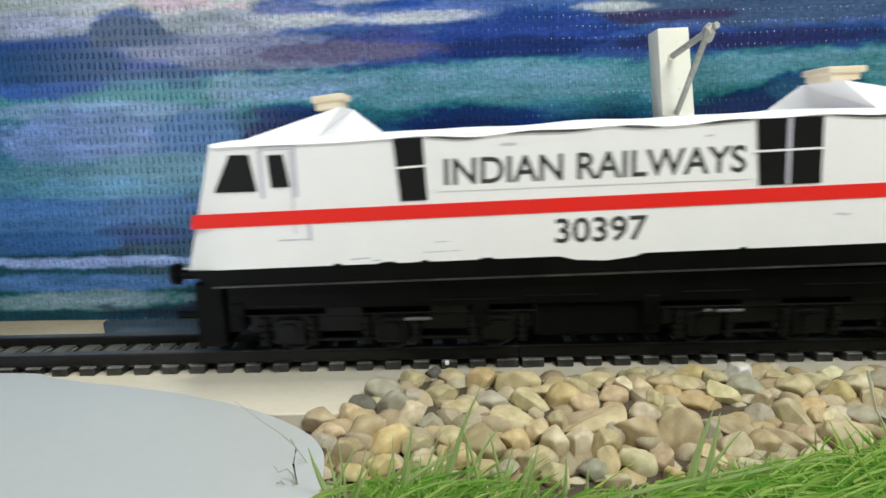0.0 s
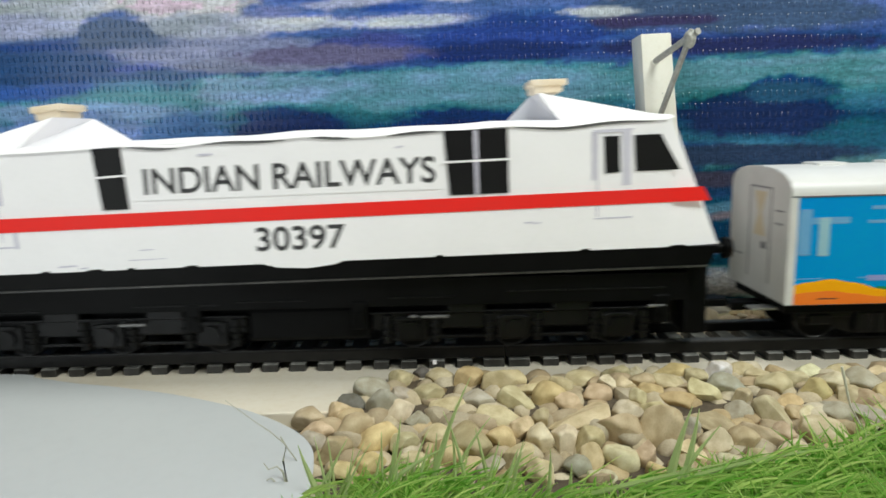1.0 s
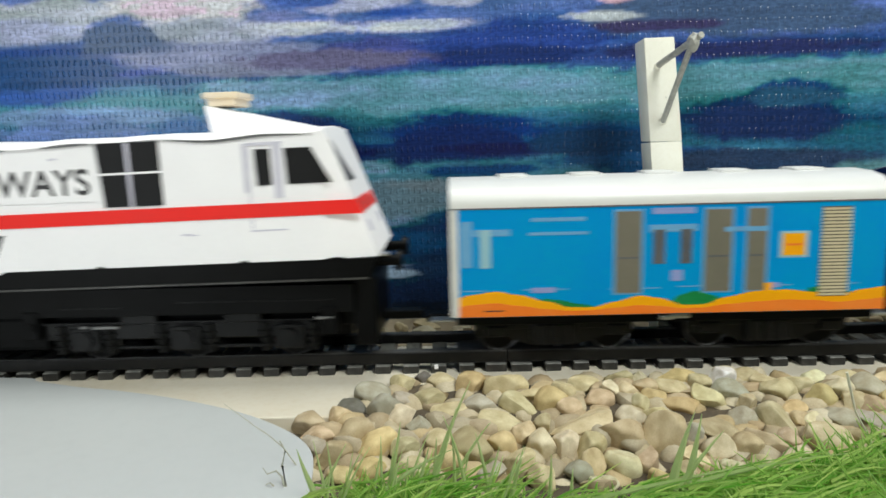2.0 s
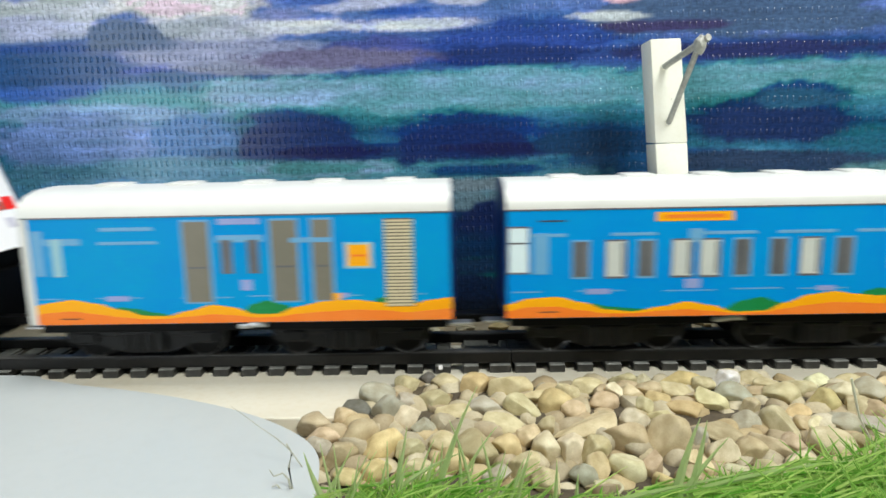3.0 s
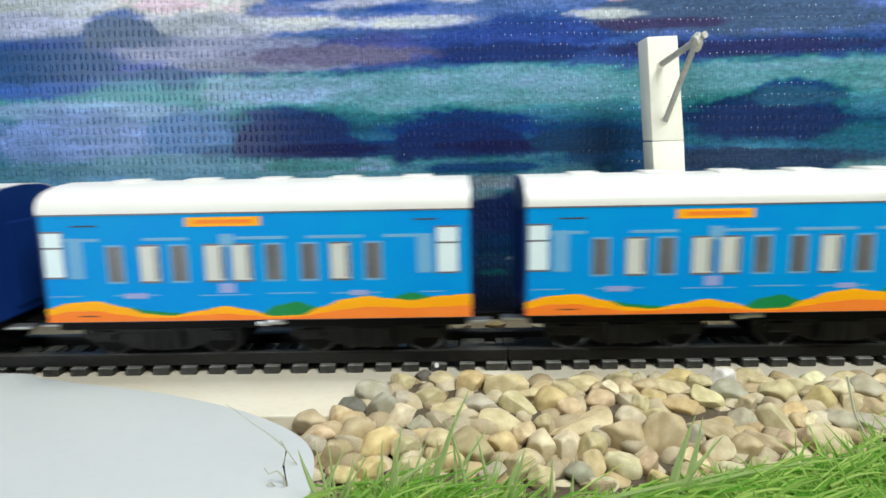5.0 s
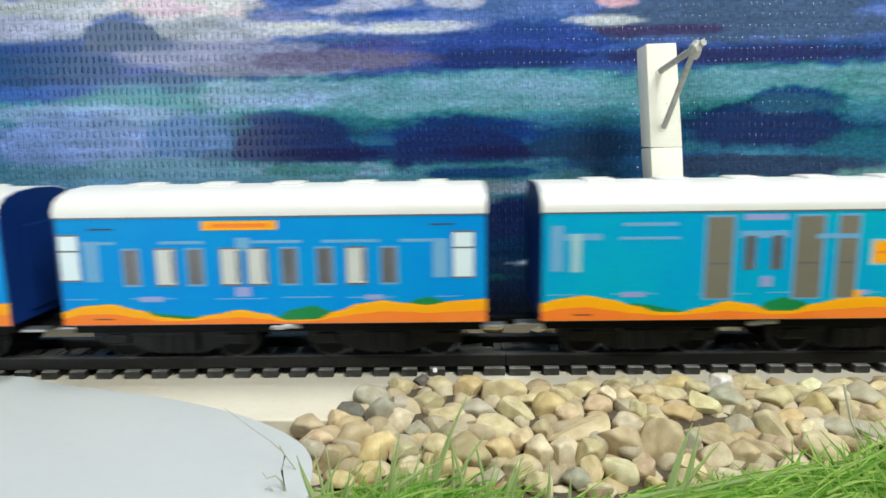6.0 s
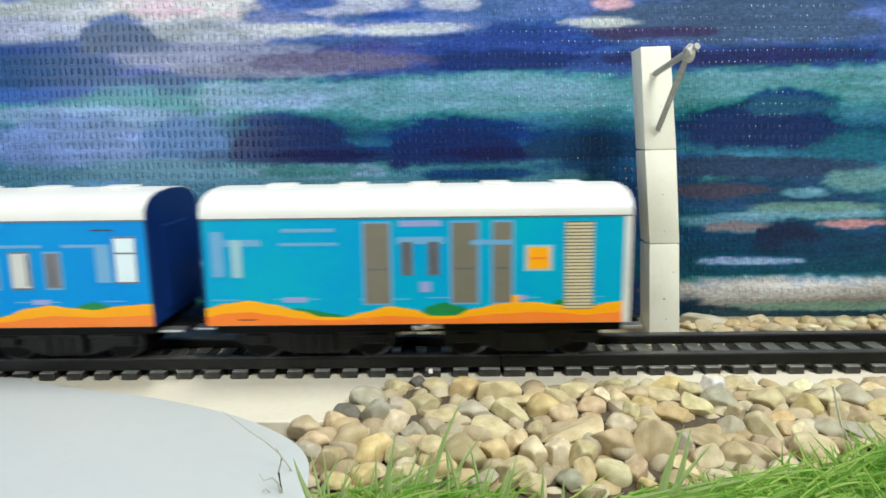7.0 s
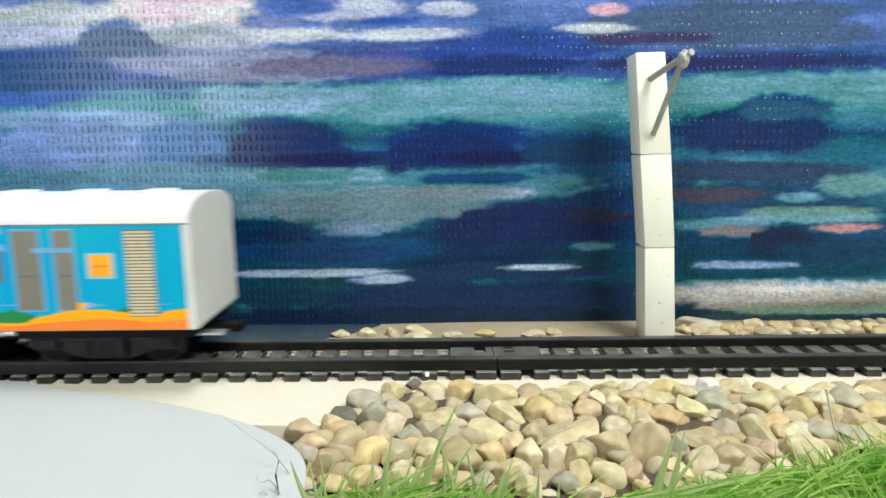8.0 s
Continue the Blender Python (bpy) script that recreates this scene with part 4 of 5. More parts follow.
def lettering(name, words, x0, x1, z, height, parent, proud):
    curve = bpy.data.curves.new(name, "FONT")
    curve.body, curve.size, curve.extrude, curve.offset = words, 1.0, 0.0, 0.017
    ob = new(name, curve)
    me = bpy.data.meshes.new_from_object(ob.evaluated_get(bpy.context.evaluated_depsgraph_get()))
    bpy.data.objects.remove(ob)
    xs, ys = [v.co.x for v in me.vertices], [v.co.y for v in me.vertices]
    kx, ky = (x1 - x0) / (max(xs) - min(xs)), height / (max(ys) - min(ys))
    for v in me.vertices:
        x = x0 + (v.co.x - min(xs)) * kx
        v.co = Vector((x, SIDE - proud, foot(x) + z + (v.co.y - min(ys)) * ky)) * CM
    me.materials.clear()
    me.materials.append(LETTER)
    out = new(name, me)
    out.parent = parent
    return tagged(out, "dark grey printed capital letters" if words.isupper() else "dark grey printed figures")


def locomotive():
    top = empty("electric_locomotive", "white paper-covered toy electric locomotive with a red stripe and black chassis", "locomotive", "cars of the toy train")
    # body shell
    bm = bmesh.new()
    loops = []
    stations = [(-0.22, 0.85)] + [(x, x) for x in np.linspace(0.85, 25.6, 40)] + [(27.25, 25.62)]
    for k, (xb, xt) in enumerate(stations):
        wave = 0.05 * math.sin(xt * 1.3) * math.sin(xt * 0.37) if 7 < xt < 20 else 0.0
        inset = 0.22 if k in (0, len(stations) - 1) else 0.0
        zb, zt = foot(xb), crown(xt) + wave
        ring = [(xb, SIDE + inset, zb), (xt, SIDE + 0.03 + inset, zt - 0.10), (xt, SIDE + 0.16 + inset, zt), (xt, 1.7, zt + 0.10), (xt, 4.3 - 0.16 - inset, zt), (xt, 4.27 - inset, zt - 0.10), (xb, 4.3 - inset, zb)]
        loops.append([bm.verts.new(c) for c in ring])
    for a, b in zip(loops, loops[1:]):
        for k in range(6):
            bm.faces.new((a[k], b[k], b[k + 1], a[k + 1]))
        bm.faces.new((a[6], b[6], b[0], a[0]))
    bm.faces.new(loops[0][::-1])
    bm.faces.new(loops[-1])
    part("body", bm, PAPER, top, "white paper body shell with a wavy roof edge", smooth=True)
    # roof line of the folded paper
    bm = bmesh.new()
    pts = [(x, crown(x) - 0.10 + (0.07 * math.sin(x * 1.5) * math.sin(x * 0.5) if x > 7 else 0.02 * math.sin(x))) for x in np.linspace(1.0, 25.4, 70)]
    for (x0, z0), (x1, z1) in zip(pts, pts[1:]):
        a = [bm.verts.new(c) for c in ((x0, SIDE - 0.05, z0 - 0.05), (x1, SIDE - 0.05, z1 - 0.05), (x1, SIDE + 0.1, z1 + 0.11), (x0, SIDE + 0.1, z0 + 0.11))]
        bm.faces.new(a)
    part("roof_fold", bm, PAPER, top, "curled edge of the paper roof")
    # dark strips standing in for the shadow under the lifted fold
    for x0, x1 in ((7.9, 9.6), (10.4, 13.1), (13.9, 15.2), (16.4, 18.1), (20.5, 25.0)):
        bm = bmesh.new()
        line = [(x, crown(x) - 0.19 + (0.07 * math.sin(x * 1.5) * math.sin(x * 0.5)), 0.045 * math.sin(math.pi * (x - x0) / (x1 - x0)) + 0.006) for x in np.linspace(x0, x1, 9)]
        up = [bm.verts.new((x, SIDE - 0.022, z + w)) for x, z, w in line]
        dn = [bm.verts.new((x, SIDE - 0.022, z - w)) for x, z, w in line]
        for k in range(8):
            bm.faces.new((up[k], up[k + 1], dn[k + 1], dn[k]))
        part("fold_shade", bm, SMOKE, top, "thin dark strip painted as shade below the curled roof paper")
    # stripe
    pts = list(np.linspace(0.12, 26.75, 30))
    low = [(x + (0.0 if 0.2 < x < 26.7 else (-0.07 if x < 1 else 0.10)), 1.40 + 0.0035 * x) for x in pts]
    high = [(x + (0.0 if 0.2 < x < 26.7 else (0.03 if x < 1 else -0.14)), 1.86 + 0.0035 * x) for x in pts]
    bm = bmesh.new()
    rows = [[bm.verts.new((x, SIDE - d, foot(x) + z)) for x, z in line] for line, d in ((low, 0.0), (low, 0.02), (high, 0.02), (high, 0.0))]
    for a, b in zip(rows, rows[1:]):
        for k in range(len(pts) - 1):
            bm.faces.new((a[k], a[k + 1], b[k + 1], b[k]))
    part("red_stripe", bm, RED, top, "red paper stripe along the side")
    # cab windows, doors and grilles
    panel("cab_window", GLASSBLACK, top, [(0.92, 2.56), (2.32, 2.54), (2.12, 3.72), (1.50, 3.74)])
    panel("cab_window", GLASSBLACK, top, [(2.80, 2.64), (3.40, 2.64), (3.22, 3.68), (2.72, 3.68)])
    panel("cab_window", GLASSBLACK, top, [(23.42, 2.52), (23.90, 2.54), (23.86, 3.70), (23.36, 3.70)])
    panel("cab_window", GLASSBLACK, top, [(24.42, 2.54), (25.85, 2.54), (25.20, 3.70), (24.34, 3.70)])
    panel("side_grille", GLASSBLACK, top, [(6.96, 2.02), (7.83, 2.02), (7.72, 4.02), (6.78, 4.02)])
    panel("grille_bar", PAPER, top, [(6.80, 3.05), (7.85, 3.09), (7.85, 3.16), (6.80, 3.12)], 0.035)
    panel("side_grille", GLASSBLACK, top, [(18.36, 2.02), (20.30, 2.02), (20.26, 4.10), (18.20, 4.10)])
    panel("grille_bar", PAPER, top, [(18.15, 3.06), (20.4, 3.08), (20.4, 3.15), (18.15, 3.13)], 0.035)
    panel("grille_bar", PENCIL, top, [(19.20, 2.02), (19.32, 2.02), (19.30, 4.08), (19.16, 4.08)], 0.03)
    panel("name_strip", PAPER, top, [(8.15, 2.28), (18.1, 2.24), (18.1, 3.42), (8.15, 3.46)], 0.012)
    lettering("name_lettering", "INDIAN RAILWAYS", 8.38, 17.92, 2.46, 0.86, top, 0.016)
    panel("number_strip", PAPER, top, [(11.7, 0.10), (12.6, -0.14), (13.6, -0.20), (14.5, -0.10), (15.1, 0.14), (15.1, 1.36), (11.7, 1.36)], 0.012)
    lettering("fleet_number", "30397", 11.92, 14.88, 0.42, 0.82, top, 0.016)
    for x0, x1, z in ((2.9, 3.9, 0.88), (23.1, 24.3, 1.02), (20.8, 21.1, 0.98), (2.4, 3.5, 3.90), (23.1, 24.3, 3.86), (10.2, 10.5, 3.66)):
        panel("pencil_line", PENCIL, top, [(x0, z), (x1, z + 0.01), (x1, z + 0.06), (x0, z + 0.05)], 0.006)
    for x0, x1, z0, z1 in ((2.44, 2.56, 2.3, 3.86), (3.52, 3.66, 2.3, 3.86), (2.44, 3.66, 3.86, 3.97), (3.9, 4.02, 0.86, 1.4), (23.0, 23.12, 2.3, 3.8), (23.98, 24.26, 2.1, 3.82), (23.0, 24.26, 3.82, 3.90)):
        panel("door_outline", PENCIL, top, [(x0, z0), (x1, z0), (x1 - 0.02, z1), (x0 - 0.02, z1)], 0.007)
    # scuffs and creases in the paper
    for x0, x1, z, tall in ((5.2, 5.9, 0.16, 0.07), (8.0, 8.5, 0.62, 0.05), (7.6, 8.9, 0.30, 0.04), (16.6, 16.9, 3.62, 0.08), (10.35, 10.7, 3.64, 0.08), (21.0, 21.35, 0.95, 0.06), (5.9, 6.25, 0.08, 0.06)):
        panel("scuff", PENCIL, top, [(x0, z), (x1, z + 0.02), (x1 - 0.06, z + tall), (x0 + 0.08, z + tall * 0.7)], 0.006)
    for x, z in ((3.45, 2.3), (23.15, 2.3)):
        panel("pencil_line", PENCIL, top, [(x, z - 1.2), (x + 0.05, z - 1.2), (x + 0.02, z + 1.5), (x - 0.03, z + 1.5)], 0.006)
    # torn lower edge of the paper
    rng = random.Random(8)
    for x in (4.6, 6.1, 7.5, 9.4, 17.8, 22.6, 25.5):
        w = rng.uniform(0.3, 0.7)
        panel("torn_edge", BLACK, top, [(x, -0.02), (x + w, -0.02), (x + w * 0.8, 0.06), (x + w * 0.2, 0.05)], 0.014)
    # cab fronts: stripe and windscreens on both sloping ends
    for xb, xt, out in ((-0.22, 0.85, -1), (27.25, 25.62, 1)):
        zb, zt = foot(xb), crown(xt) - 0.10

        def end(y0, y1, v0, v1, proud):
            bm = bmesh.new()
            rings = []
            for d in (0.0, proud):
                rings.append([bm.verts.new((xb + (xt - xb) * v + out * d, y, zb + (zt - zb) * v)) for y, v in ((y0, v0), (y1, v0), (y1, v1), (y0, v1))])
            bm.faces.new(rings[0])
            bm.faces.new(rings[1])
            for k in range(4):
                bm.faces.new((rings[0][k], rings[0][(k + 1) % 4], rings[1][(k + 1) % 4], rings[1][k]))
            return bm

        for k in range(5):
            y = -0.66 + k * 0.95
            part("red_stripe", end(y, y + 0.72, 0.34, 0.46, 0.02), RED, top)
            if k < 4:
                part("stripe_gap", end(y + 0.72, y + 0.95, 0.34, 0.46, 0.016), TAUPE, top)
        for y0, y1 in ((-0.25, 1.35), (2.05, 3.65)):
            part("windscreen", end(y0, y1, 0.60, 0.93, 0.02), SMOKE, top, "smoky grey windscreen")
        for y0 in (0.0, 2.9):
            part("lamp_patch", end(y0, y0 + 0.5, 0.18, 0.27, 0.02), PENCIL, top)
    # roof wedges with foam blocks
    for x0, x1, x2, rise in ((1.5, 4.95, 6.1, 1.0), (25.45, 21.45, 20.5, 0.95)):
        bm = bmesh.new()
        a = [bm.verts.new((x0, -0.78, crown(x0) - 0.05)), bm.verts.new((x1 + (x1 - x2) * 0.6, -0.78, crown(x1) - 0.05)), bm.verts.new((x2, 4.2, crown(x2) - 0.05)), bm.verts.new((x0, 4.2, crown(x0) - 0.05))]
        b = [bm.verts.new((x1, 0.35, crown(x1) + rise)), bm.verts.new((x1, 3.05, crown(x1) + rise))]
        for f in ((a[0], a[1], b[0]), (a[1], a[2], b[1], b[0]), (a[2], a[3], b[1]), (a[3], a[0], b[0], b[1])):
            bm.faces.new(f)
        part("roof_wedge", bm, PAPER, top, "folded white paper roof wedge")
    for x0, x1, z in ((3.98, 4.85, 9.13), (21.3, 22.35, 9.55)):
        bm = box(bmesh.new(), x0, x1, 0.9, 2.5, z, z + 0.46, bevel=0.08)
        box(bm, x0 - 0.1, x1 + 0.12, 0.8, 2.6, z + 0.26, z + 0.48, bevel=0.06)
        slant = 0.10 if x0 < 10 else 0.03
        for v in bm.verts:
            v.co += Vector((0.05 * noise.noise(v.co * 3), 0, slant * (v.co.x - (x0 + x1) / 2) + 0.05 * noise.noise(v.co * 2)))
        part("foam_block", bm, CREAM, top, "cream foam block on the roof", smooth=True)
    # chassis
    bm = prism(bmesh.new(), [(-0.2, foot(0) - 0.01), (27.2, foot(27) - 0.01), (26.9, foot(27) - 0.75), (0.6, foot(0) - 0.62)], SIDE + 0.02, 4.28)
    part("footplate", bm, BLACK, top, "black plastic footplate below the body")
    # the ledge's edge highlight is put into a paler lip material
    bm = prism(bmesh.new(), [(0.6, foot(0) - 0.60), (26.9, foot(27) - 0.72), (26.9, foot(27) - 0.66), (0.6, foot(0) - 0.54)], SIDE - 0.03, SIDE + 0.06)
    part("footplate_lip", bm, SLEEPER, top, "thin footplate edge, paler to paint in its highlight")
    slab("chassis", BLACK, top, 1.0, 26.3, 0.05, 3.35, 1.9, 3.6, bevel=0.06)
    slab("pilot_plate", BLACK, top, -0.25, 0.75, -0.4, 3.8, 1.15, 3.45, bevel=0.1)
    slab("pilot_plate", BLACK, top, 26.3, 27.1, -0.4, 3.8, 1.25, 3.7, bevel=0.1)
    for x0 in (1.6, 15.6):
        bm = box(bmesh.new(), x0, x0 + 9.6, -0.42, -0.12, 1.65, 2.25, bevel=0.06)
        box(bm, x0, x0 + 9.6, 3.5, 3.8, 1.65, 2.25, bevel=0.06)
        for dx in (0.8, 4.3, 7.9):
            box(bm, x0 + dx, x0 + dx + 1.1, -0.55, -0.1, 1.25, 2.1, bevel=0.08)
            cylinder(bm, (x0 + dx + 0.55, -0.66, 1.66), (x0 + dx + 0.55, -0.4, 1.66), 0.32, 0.28, 14)
        for dx in (2.6, 6.2):
            box(bm, x0 + dx, x0 + dx + 1.3, -0.5, -0.1, 2.2, 2.75, bevel=0.08)
        for dx in (0.8, 4.3, 7.9):
            for cx in (-0.28, 1.38):
                cylinder(bm, (x0 + dx + cx, -0.46, 1.22), (x0 + dx + cx, -0.46, 2.18), 0.15, 0.15, 10)
                for z in (1.4, 1.62, 1.84):
                    cylinder(bm, (x0 + dx + cx, -0.46, z), (x0 + dx + cx, -0.46, z + 0.08), 0.21, 0.21, 10)
            box(bm, x0 + dx + 0.2, x0 + dx + 0.9, -0.62, -0.5, 1.98, 2.14, bevel=0.04)
        box(bm, x0 + 0.4, x0 + 9.2, -0.36, -0.22, 1.28, 1.40, bevel=0.04)
        box(bm, x0 - 0.1, x0 + 9.7, -0.50, -0.38, 2.22, 2.30, bevel=0.03)
        part("bogie_frame", bm, BOGIE, top, "black plastic three-axle bogie frame with springs")
    slab("side_skirt", BLACK, top, 0.95, 26.35, -0.60, -0.40, 2.52, 3.5, label="black skirt below the footplate", bevel=0.03)
    for x0, x1, z in ((1.9, 4.2, 2.60), (7.4, 10.4, 2.70), (11.0, 13.4, 2.78), (16.2, 18.4, 2.80), (20.2, 25.6, 2.95)):
        slab("worn_ridge", BOGIE, top, x0, x1, -0.64, -0.59, z, z + 0.045, bevel=0.01)
    for x0 in (0.95, 9.2, 14.9, 25.2):
        bm = box(bmesh.new(), x0, x0 + 0.55, -0.66, -0.2, 1.75, 2.75, bevel=0.06)
        cylinder(bm, (x0 + 0.27, -0.74, 2.2), (x0 + 0.27, -0.6, 2.2), 0.16, 0.14, 12)
        part("hanger_bracket", bm, BLACK, top, "black hanger bracket beside the bogie")
    # black block added to keep the underside dark down to the rails
    slab("underside_block", BLACK, top, 1.2, 26.0, 0.95, 2.45, 1.22, 2.0, bevel=0.08)
    bm = box(bmesh.new(), 11.25, 15.55, -0.35, 3.7, 1.3, 2.5, bevel=0.15)
    part("battery_box", bm, BLACK, top)
    for x, z, w in ((6.9, 2.04, 0.9), (17.3, 2.10, 0.9), (16.9, 2.12, 0.25), (25.0, 2.3, 0.6)):
        bm = box(bmesh.new(), x, x + w, -0.68, -0.58, z, z + 0.10, bevel=0.03)
        part("metal_clip", bm, CLIP, top, "dull worn metal clip")
    for x, sgn in ((-0.2, -1), (27.05, 1)):
        for y in (0.1, 3.3):
            z = foot(x) - 0.28
            bm = cylinder(bmesh.new(), (x, y, z), (x + sgn * 0.75, y, z), 0.19, 0.19, 12)
            cylinder(bm, (x + sgn * 0.7, y, z), (x + sgn * 0.92, y, z), 0.38, 0.35, 16)
            part("buffer", bm, BLACK, top, "round black buffer", smooth=True)
        slab("buffer_trim", STEEL, top, min(x, x + sgn * 0.5), max(x, x + sgn * 0.5), -0.1, 0.35, foot(x) - 0.1, foot(x) - 0.02, bevel=0.02)
        bm = box(bmesh.new(), min(x, x + sgn * 1.5), max(x, x + sgn * 1.5), 1.4, 2.0, 1.7, 2.0, bevel=0.05)
        part("coupling", bm, BLACK, top, "black coupling bar")
    wheels = [axle(top, x, 0.78) for x in (2.95, 6.45, 10.0, 16.95, 20.45, 24.05)]
    return top, wheels


LOCO = locomotive()
CARS = [coach("power", AZURE, ENDWHITE, NAVY, "blue toy power car with taupe doors and white roof"),
        coach("day", BLUE, NAVY, NAVY, "bright blue toy passenger coach with printed windows and orange dunes"),
        coach("day", BLUE, NAVY, NAVY, "bright blue toy passenger coach with printed windows and orange dunes"),
        coach("day", BLUE, NAVY, NAVY, "bright blue toy passenger coach with printed windows and orange dunes"),
        coach("power", CYAN, NAVY, ENDWHITE, "cyan toy power car with taupe doors and a grey-white end")]


# ---- pebbles
def stone(rng, fineness):
    """A worn stone: a lump cut by flat facets, its edges rubbed round, filling a unit box."""
    bm = bmesh.new()
    bmesh.ops.create_icosphere(bm, subdivisions=fineness, radius=1.0)
    seed = Vector((rng.uniform(0, 50), rng.uniform(0, 50), rng.uniform(0, 50)))
    cuts = [(Vector((rng.gauss(0, 1), rng.gauss(0, 1), rng.gauss(0, 1))).normalized(), rng.uniform(0.50, 0.86)) for _ in range(rng.randint(6, 10))]
    for v in bm.verts:
        p = v.co * (1 + 0.22 * noise.noise(v.co * 0.9 + seed))
        for axis, d in cuts:
            p -= axis * max(0.0, p.dot(axis) - d)
        v.co = p
    bmesh.ops.smooth_vert(bm, verts=bm.verts[:], factor=0.5, use_axis_x=True, use_axis_y=True, use_axis_z=True)
    for v in bm.verts:
        v.co *= 1 + 0.035 * noise.noise(v.co * 3.2 + seed) + 0.012 * noise.noise(v.co * 9 + seed)
    for k in range(3):
        low, high = min(v.co[k] for v in bm.verts), max(v.co[k] for v in bm.verts)
        for v in bm.verts:
            v.co[k] = (v.co[k] - low) / (high - low) * 2 - 1
    return bm


def pebble_shapes():
    shapes = []
    for s in range(18):
        bm = stone(random.Random(40 + s), 4)
        me = bpy.data.meshes.new("pebble")
        bm.to_mesh(me)
        bm.free()
        me.materials.append(PEBBLE)
        me.shade_smooth()
        shapes.append(me)
    return shapes


SHAPES = pebble_shapes()
TONES = (((0.60, 0.525, 0.335), "tan"), ((0.61, 0.50, 0.275), "yellowish tan"), ((0.45, 0.425, 0.345), "grey"), ((0.17, 0.165, 0.15), "dark grey"),
         ((0.57, 0.465, 0.315), "pinkish tan"), ((0.67, 0.62, 0.445), "pale cream"), ((0.49, 0.415, 0.265), "brownish tan"), ((0.80, 0.82, 0.83), "bluish white"))
PICK = random.Random(12)


def pebble(x, y, z, rx, ry, rz, tilt, tone):
    ob = new("pebble", PICK.choice(SHAPES))
    ob.location = (x * CM, y * CM, (z + (0.10 if y < 0 else 0.0)) * CM)
    ob.scale = (rx * 1.06 * CM, ry * 1.12 * CM, rz * (1.16 if y < 0 else 1.0) * CM)
    ob.rotation_euler = (radians(PICK.uniform(-12, 12)), radians(tilt + PICK.uniform(-6, 6)), radians(PICK.uniform(-18, 18)))
    colour, word = TONES[tone]
    k = PICK.uniform(0.86, 1.14)
    ob.color = (*[min(0.85, c * k * PICK.uniform(0.96, 1.04)) for c in colour], 1)
    return tagged(ob, f"smooth {word} river pebble lying in the trackside bank", "pebble", "pebbles beside the track")


def bank(y):
    return float(np.interp(y, (-9, -8, -6, -4, -2.5, -1.2, -0.6), (-0.75, -0.65, -0.4, -0.02, 0.22, 0.12, 0.0)))


pebble(-0.05, -0.48, -0.09, 0.30, 0.27, 0.28, 0, 3)
pebble(-0.71, -1.25, 0.04, 0.42, 0.33, 0.29, 0, 0)
pebble(0.60, -0.98, -0.00, 0.52, 0.38, 0.29, 0, 0)
pebble(1.57, -1.33, 0.03, 0.52, 0.43, 0.41, 0, 1)
pebble(2.64, -1.70, 0.05, 0.67, 0.55, 0.51, 0, 0)
pebble(3.46, -2.42, 0.12, 0.49, 0.32, 0.20, 0, 0)
pebble(-1.60, -2.26, 0.10, 0.57, 0.43, 0.36, 0, 2)
pebble(-0.72, -2.75, 0.05, 0.48, 0.36, 0.29, -20, 2)
pebble(-1.22, -3.25, -0.05, 0.61, 0.46, 0.38, -40, 2)
pebble(-2.12, -3.14, 0.01, 0.43, 0.32, 0.27, 10, 3)
pebble(-0.63, -3.59, -0.09, 0.47, 0.38, 0.35, 0, 5)
pebble(-2.45, -3.51, -0.05, 0.36, 0.27, 0.23, 0, 0)
pebble(-3.27, -3.84, -0.13, 0.55, 0.40, 0.30, 0, 4)
pebble(-2.91, -4.41, -0.22, 0.56, 0.36, 0.22, 5, 4)
pebble(-1.91, -4.39, -0.24, 0.57, 0.46, 0.41, -30, 6)
pebble(-2.99, -5.00, -0.34, 0.39, 0.33, 0.31, 0, 2)
pebble(-2.32, -5.33, -0.41, 0.47, 0.38, 0.34, 0, 6)
pebble(-1.22, -4.90, -0.35, 0.63, 0.47, 0.39, -35, 1)
pebble(-1.97, -6.32, -0.55, 0.37, 0.28, 0.23, 0, 1)
pebble(0.27, -2.67, 0.06, 0.53, 0.40, 0.33, -10, 0)
pebble(0.82, -3.32, -0.04, 0.57, 0.37, 0.24, -10, 0)
pebble(-0.03, -4.11, -0.16, 0.38, 0.31, 0.27, 0, 2)
pebble(1.79, -3.10, -0.01, 0.57, 0.42, 0.32, 0, 2)
pebble(2.93, -3.23, -0.04, 0.59, 0.46, 0.40, 25, 0)
pebble(4.02, -3.02, -0.01, 0.54, 0.47, 0.48, 0, 1)
pebble(3.54, -4.05, -0.15, 0.29, 0.30, 0.35, 0, 0)
pebble(2.36, -3.97, -0.16, 0.64, 0.42, 0.26, 8, 0)
pebble(4.72, -4.09, -0.21, 0.98, 0.60, 0.31, -8, 0)
pebble(1.47, -5.17, -0.41, 0.65, 0.54, 0.50, 0, 6)
pebble(2.33, -5.06, -0.35, 0.42, 0.37, 0.37, 0, 1)
pebble(3.46, -5.10, -0.38, 0.45, 0.40, 0.42, 0, 5)
pebble(4.12, -5.24, -0.40, 0.43, 0.39, 0.41, -30, 5)
pebble(2.77, -5.93, -0.53, 0.50, 0.39, 0.33, -20, 0)
pebble(2.98, -4.62, -0.27, 0.36, 0.32, 0.34, 0, 4)
pebble(3.24, -6.56, -0.60, 0.37, 0.35, 0.39, 0, 0)
pebble(1.98, -6.31, -0.56, 0.41, 0.30, 0.24, 0, 2)
pebble(5.24, -1.70, 0.06, 0.55, 0.40, 0.30, 0, 0)
pebble(6.47, -1.15, 0.03, 0.44, 0.35, 0.31, -10, 0)
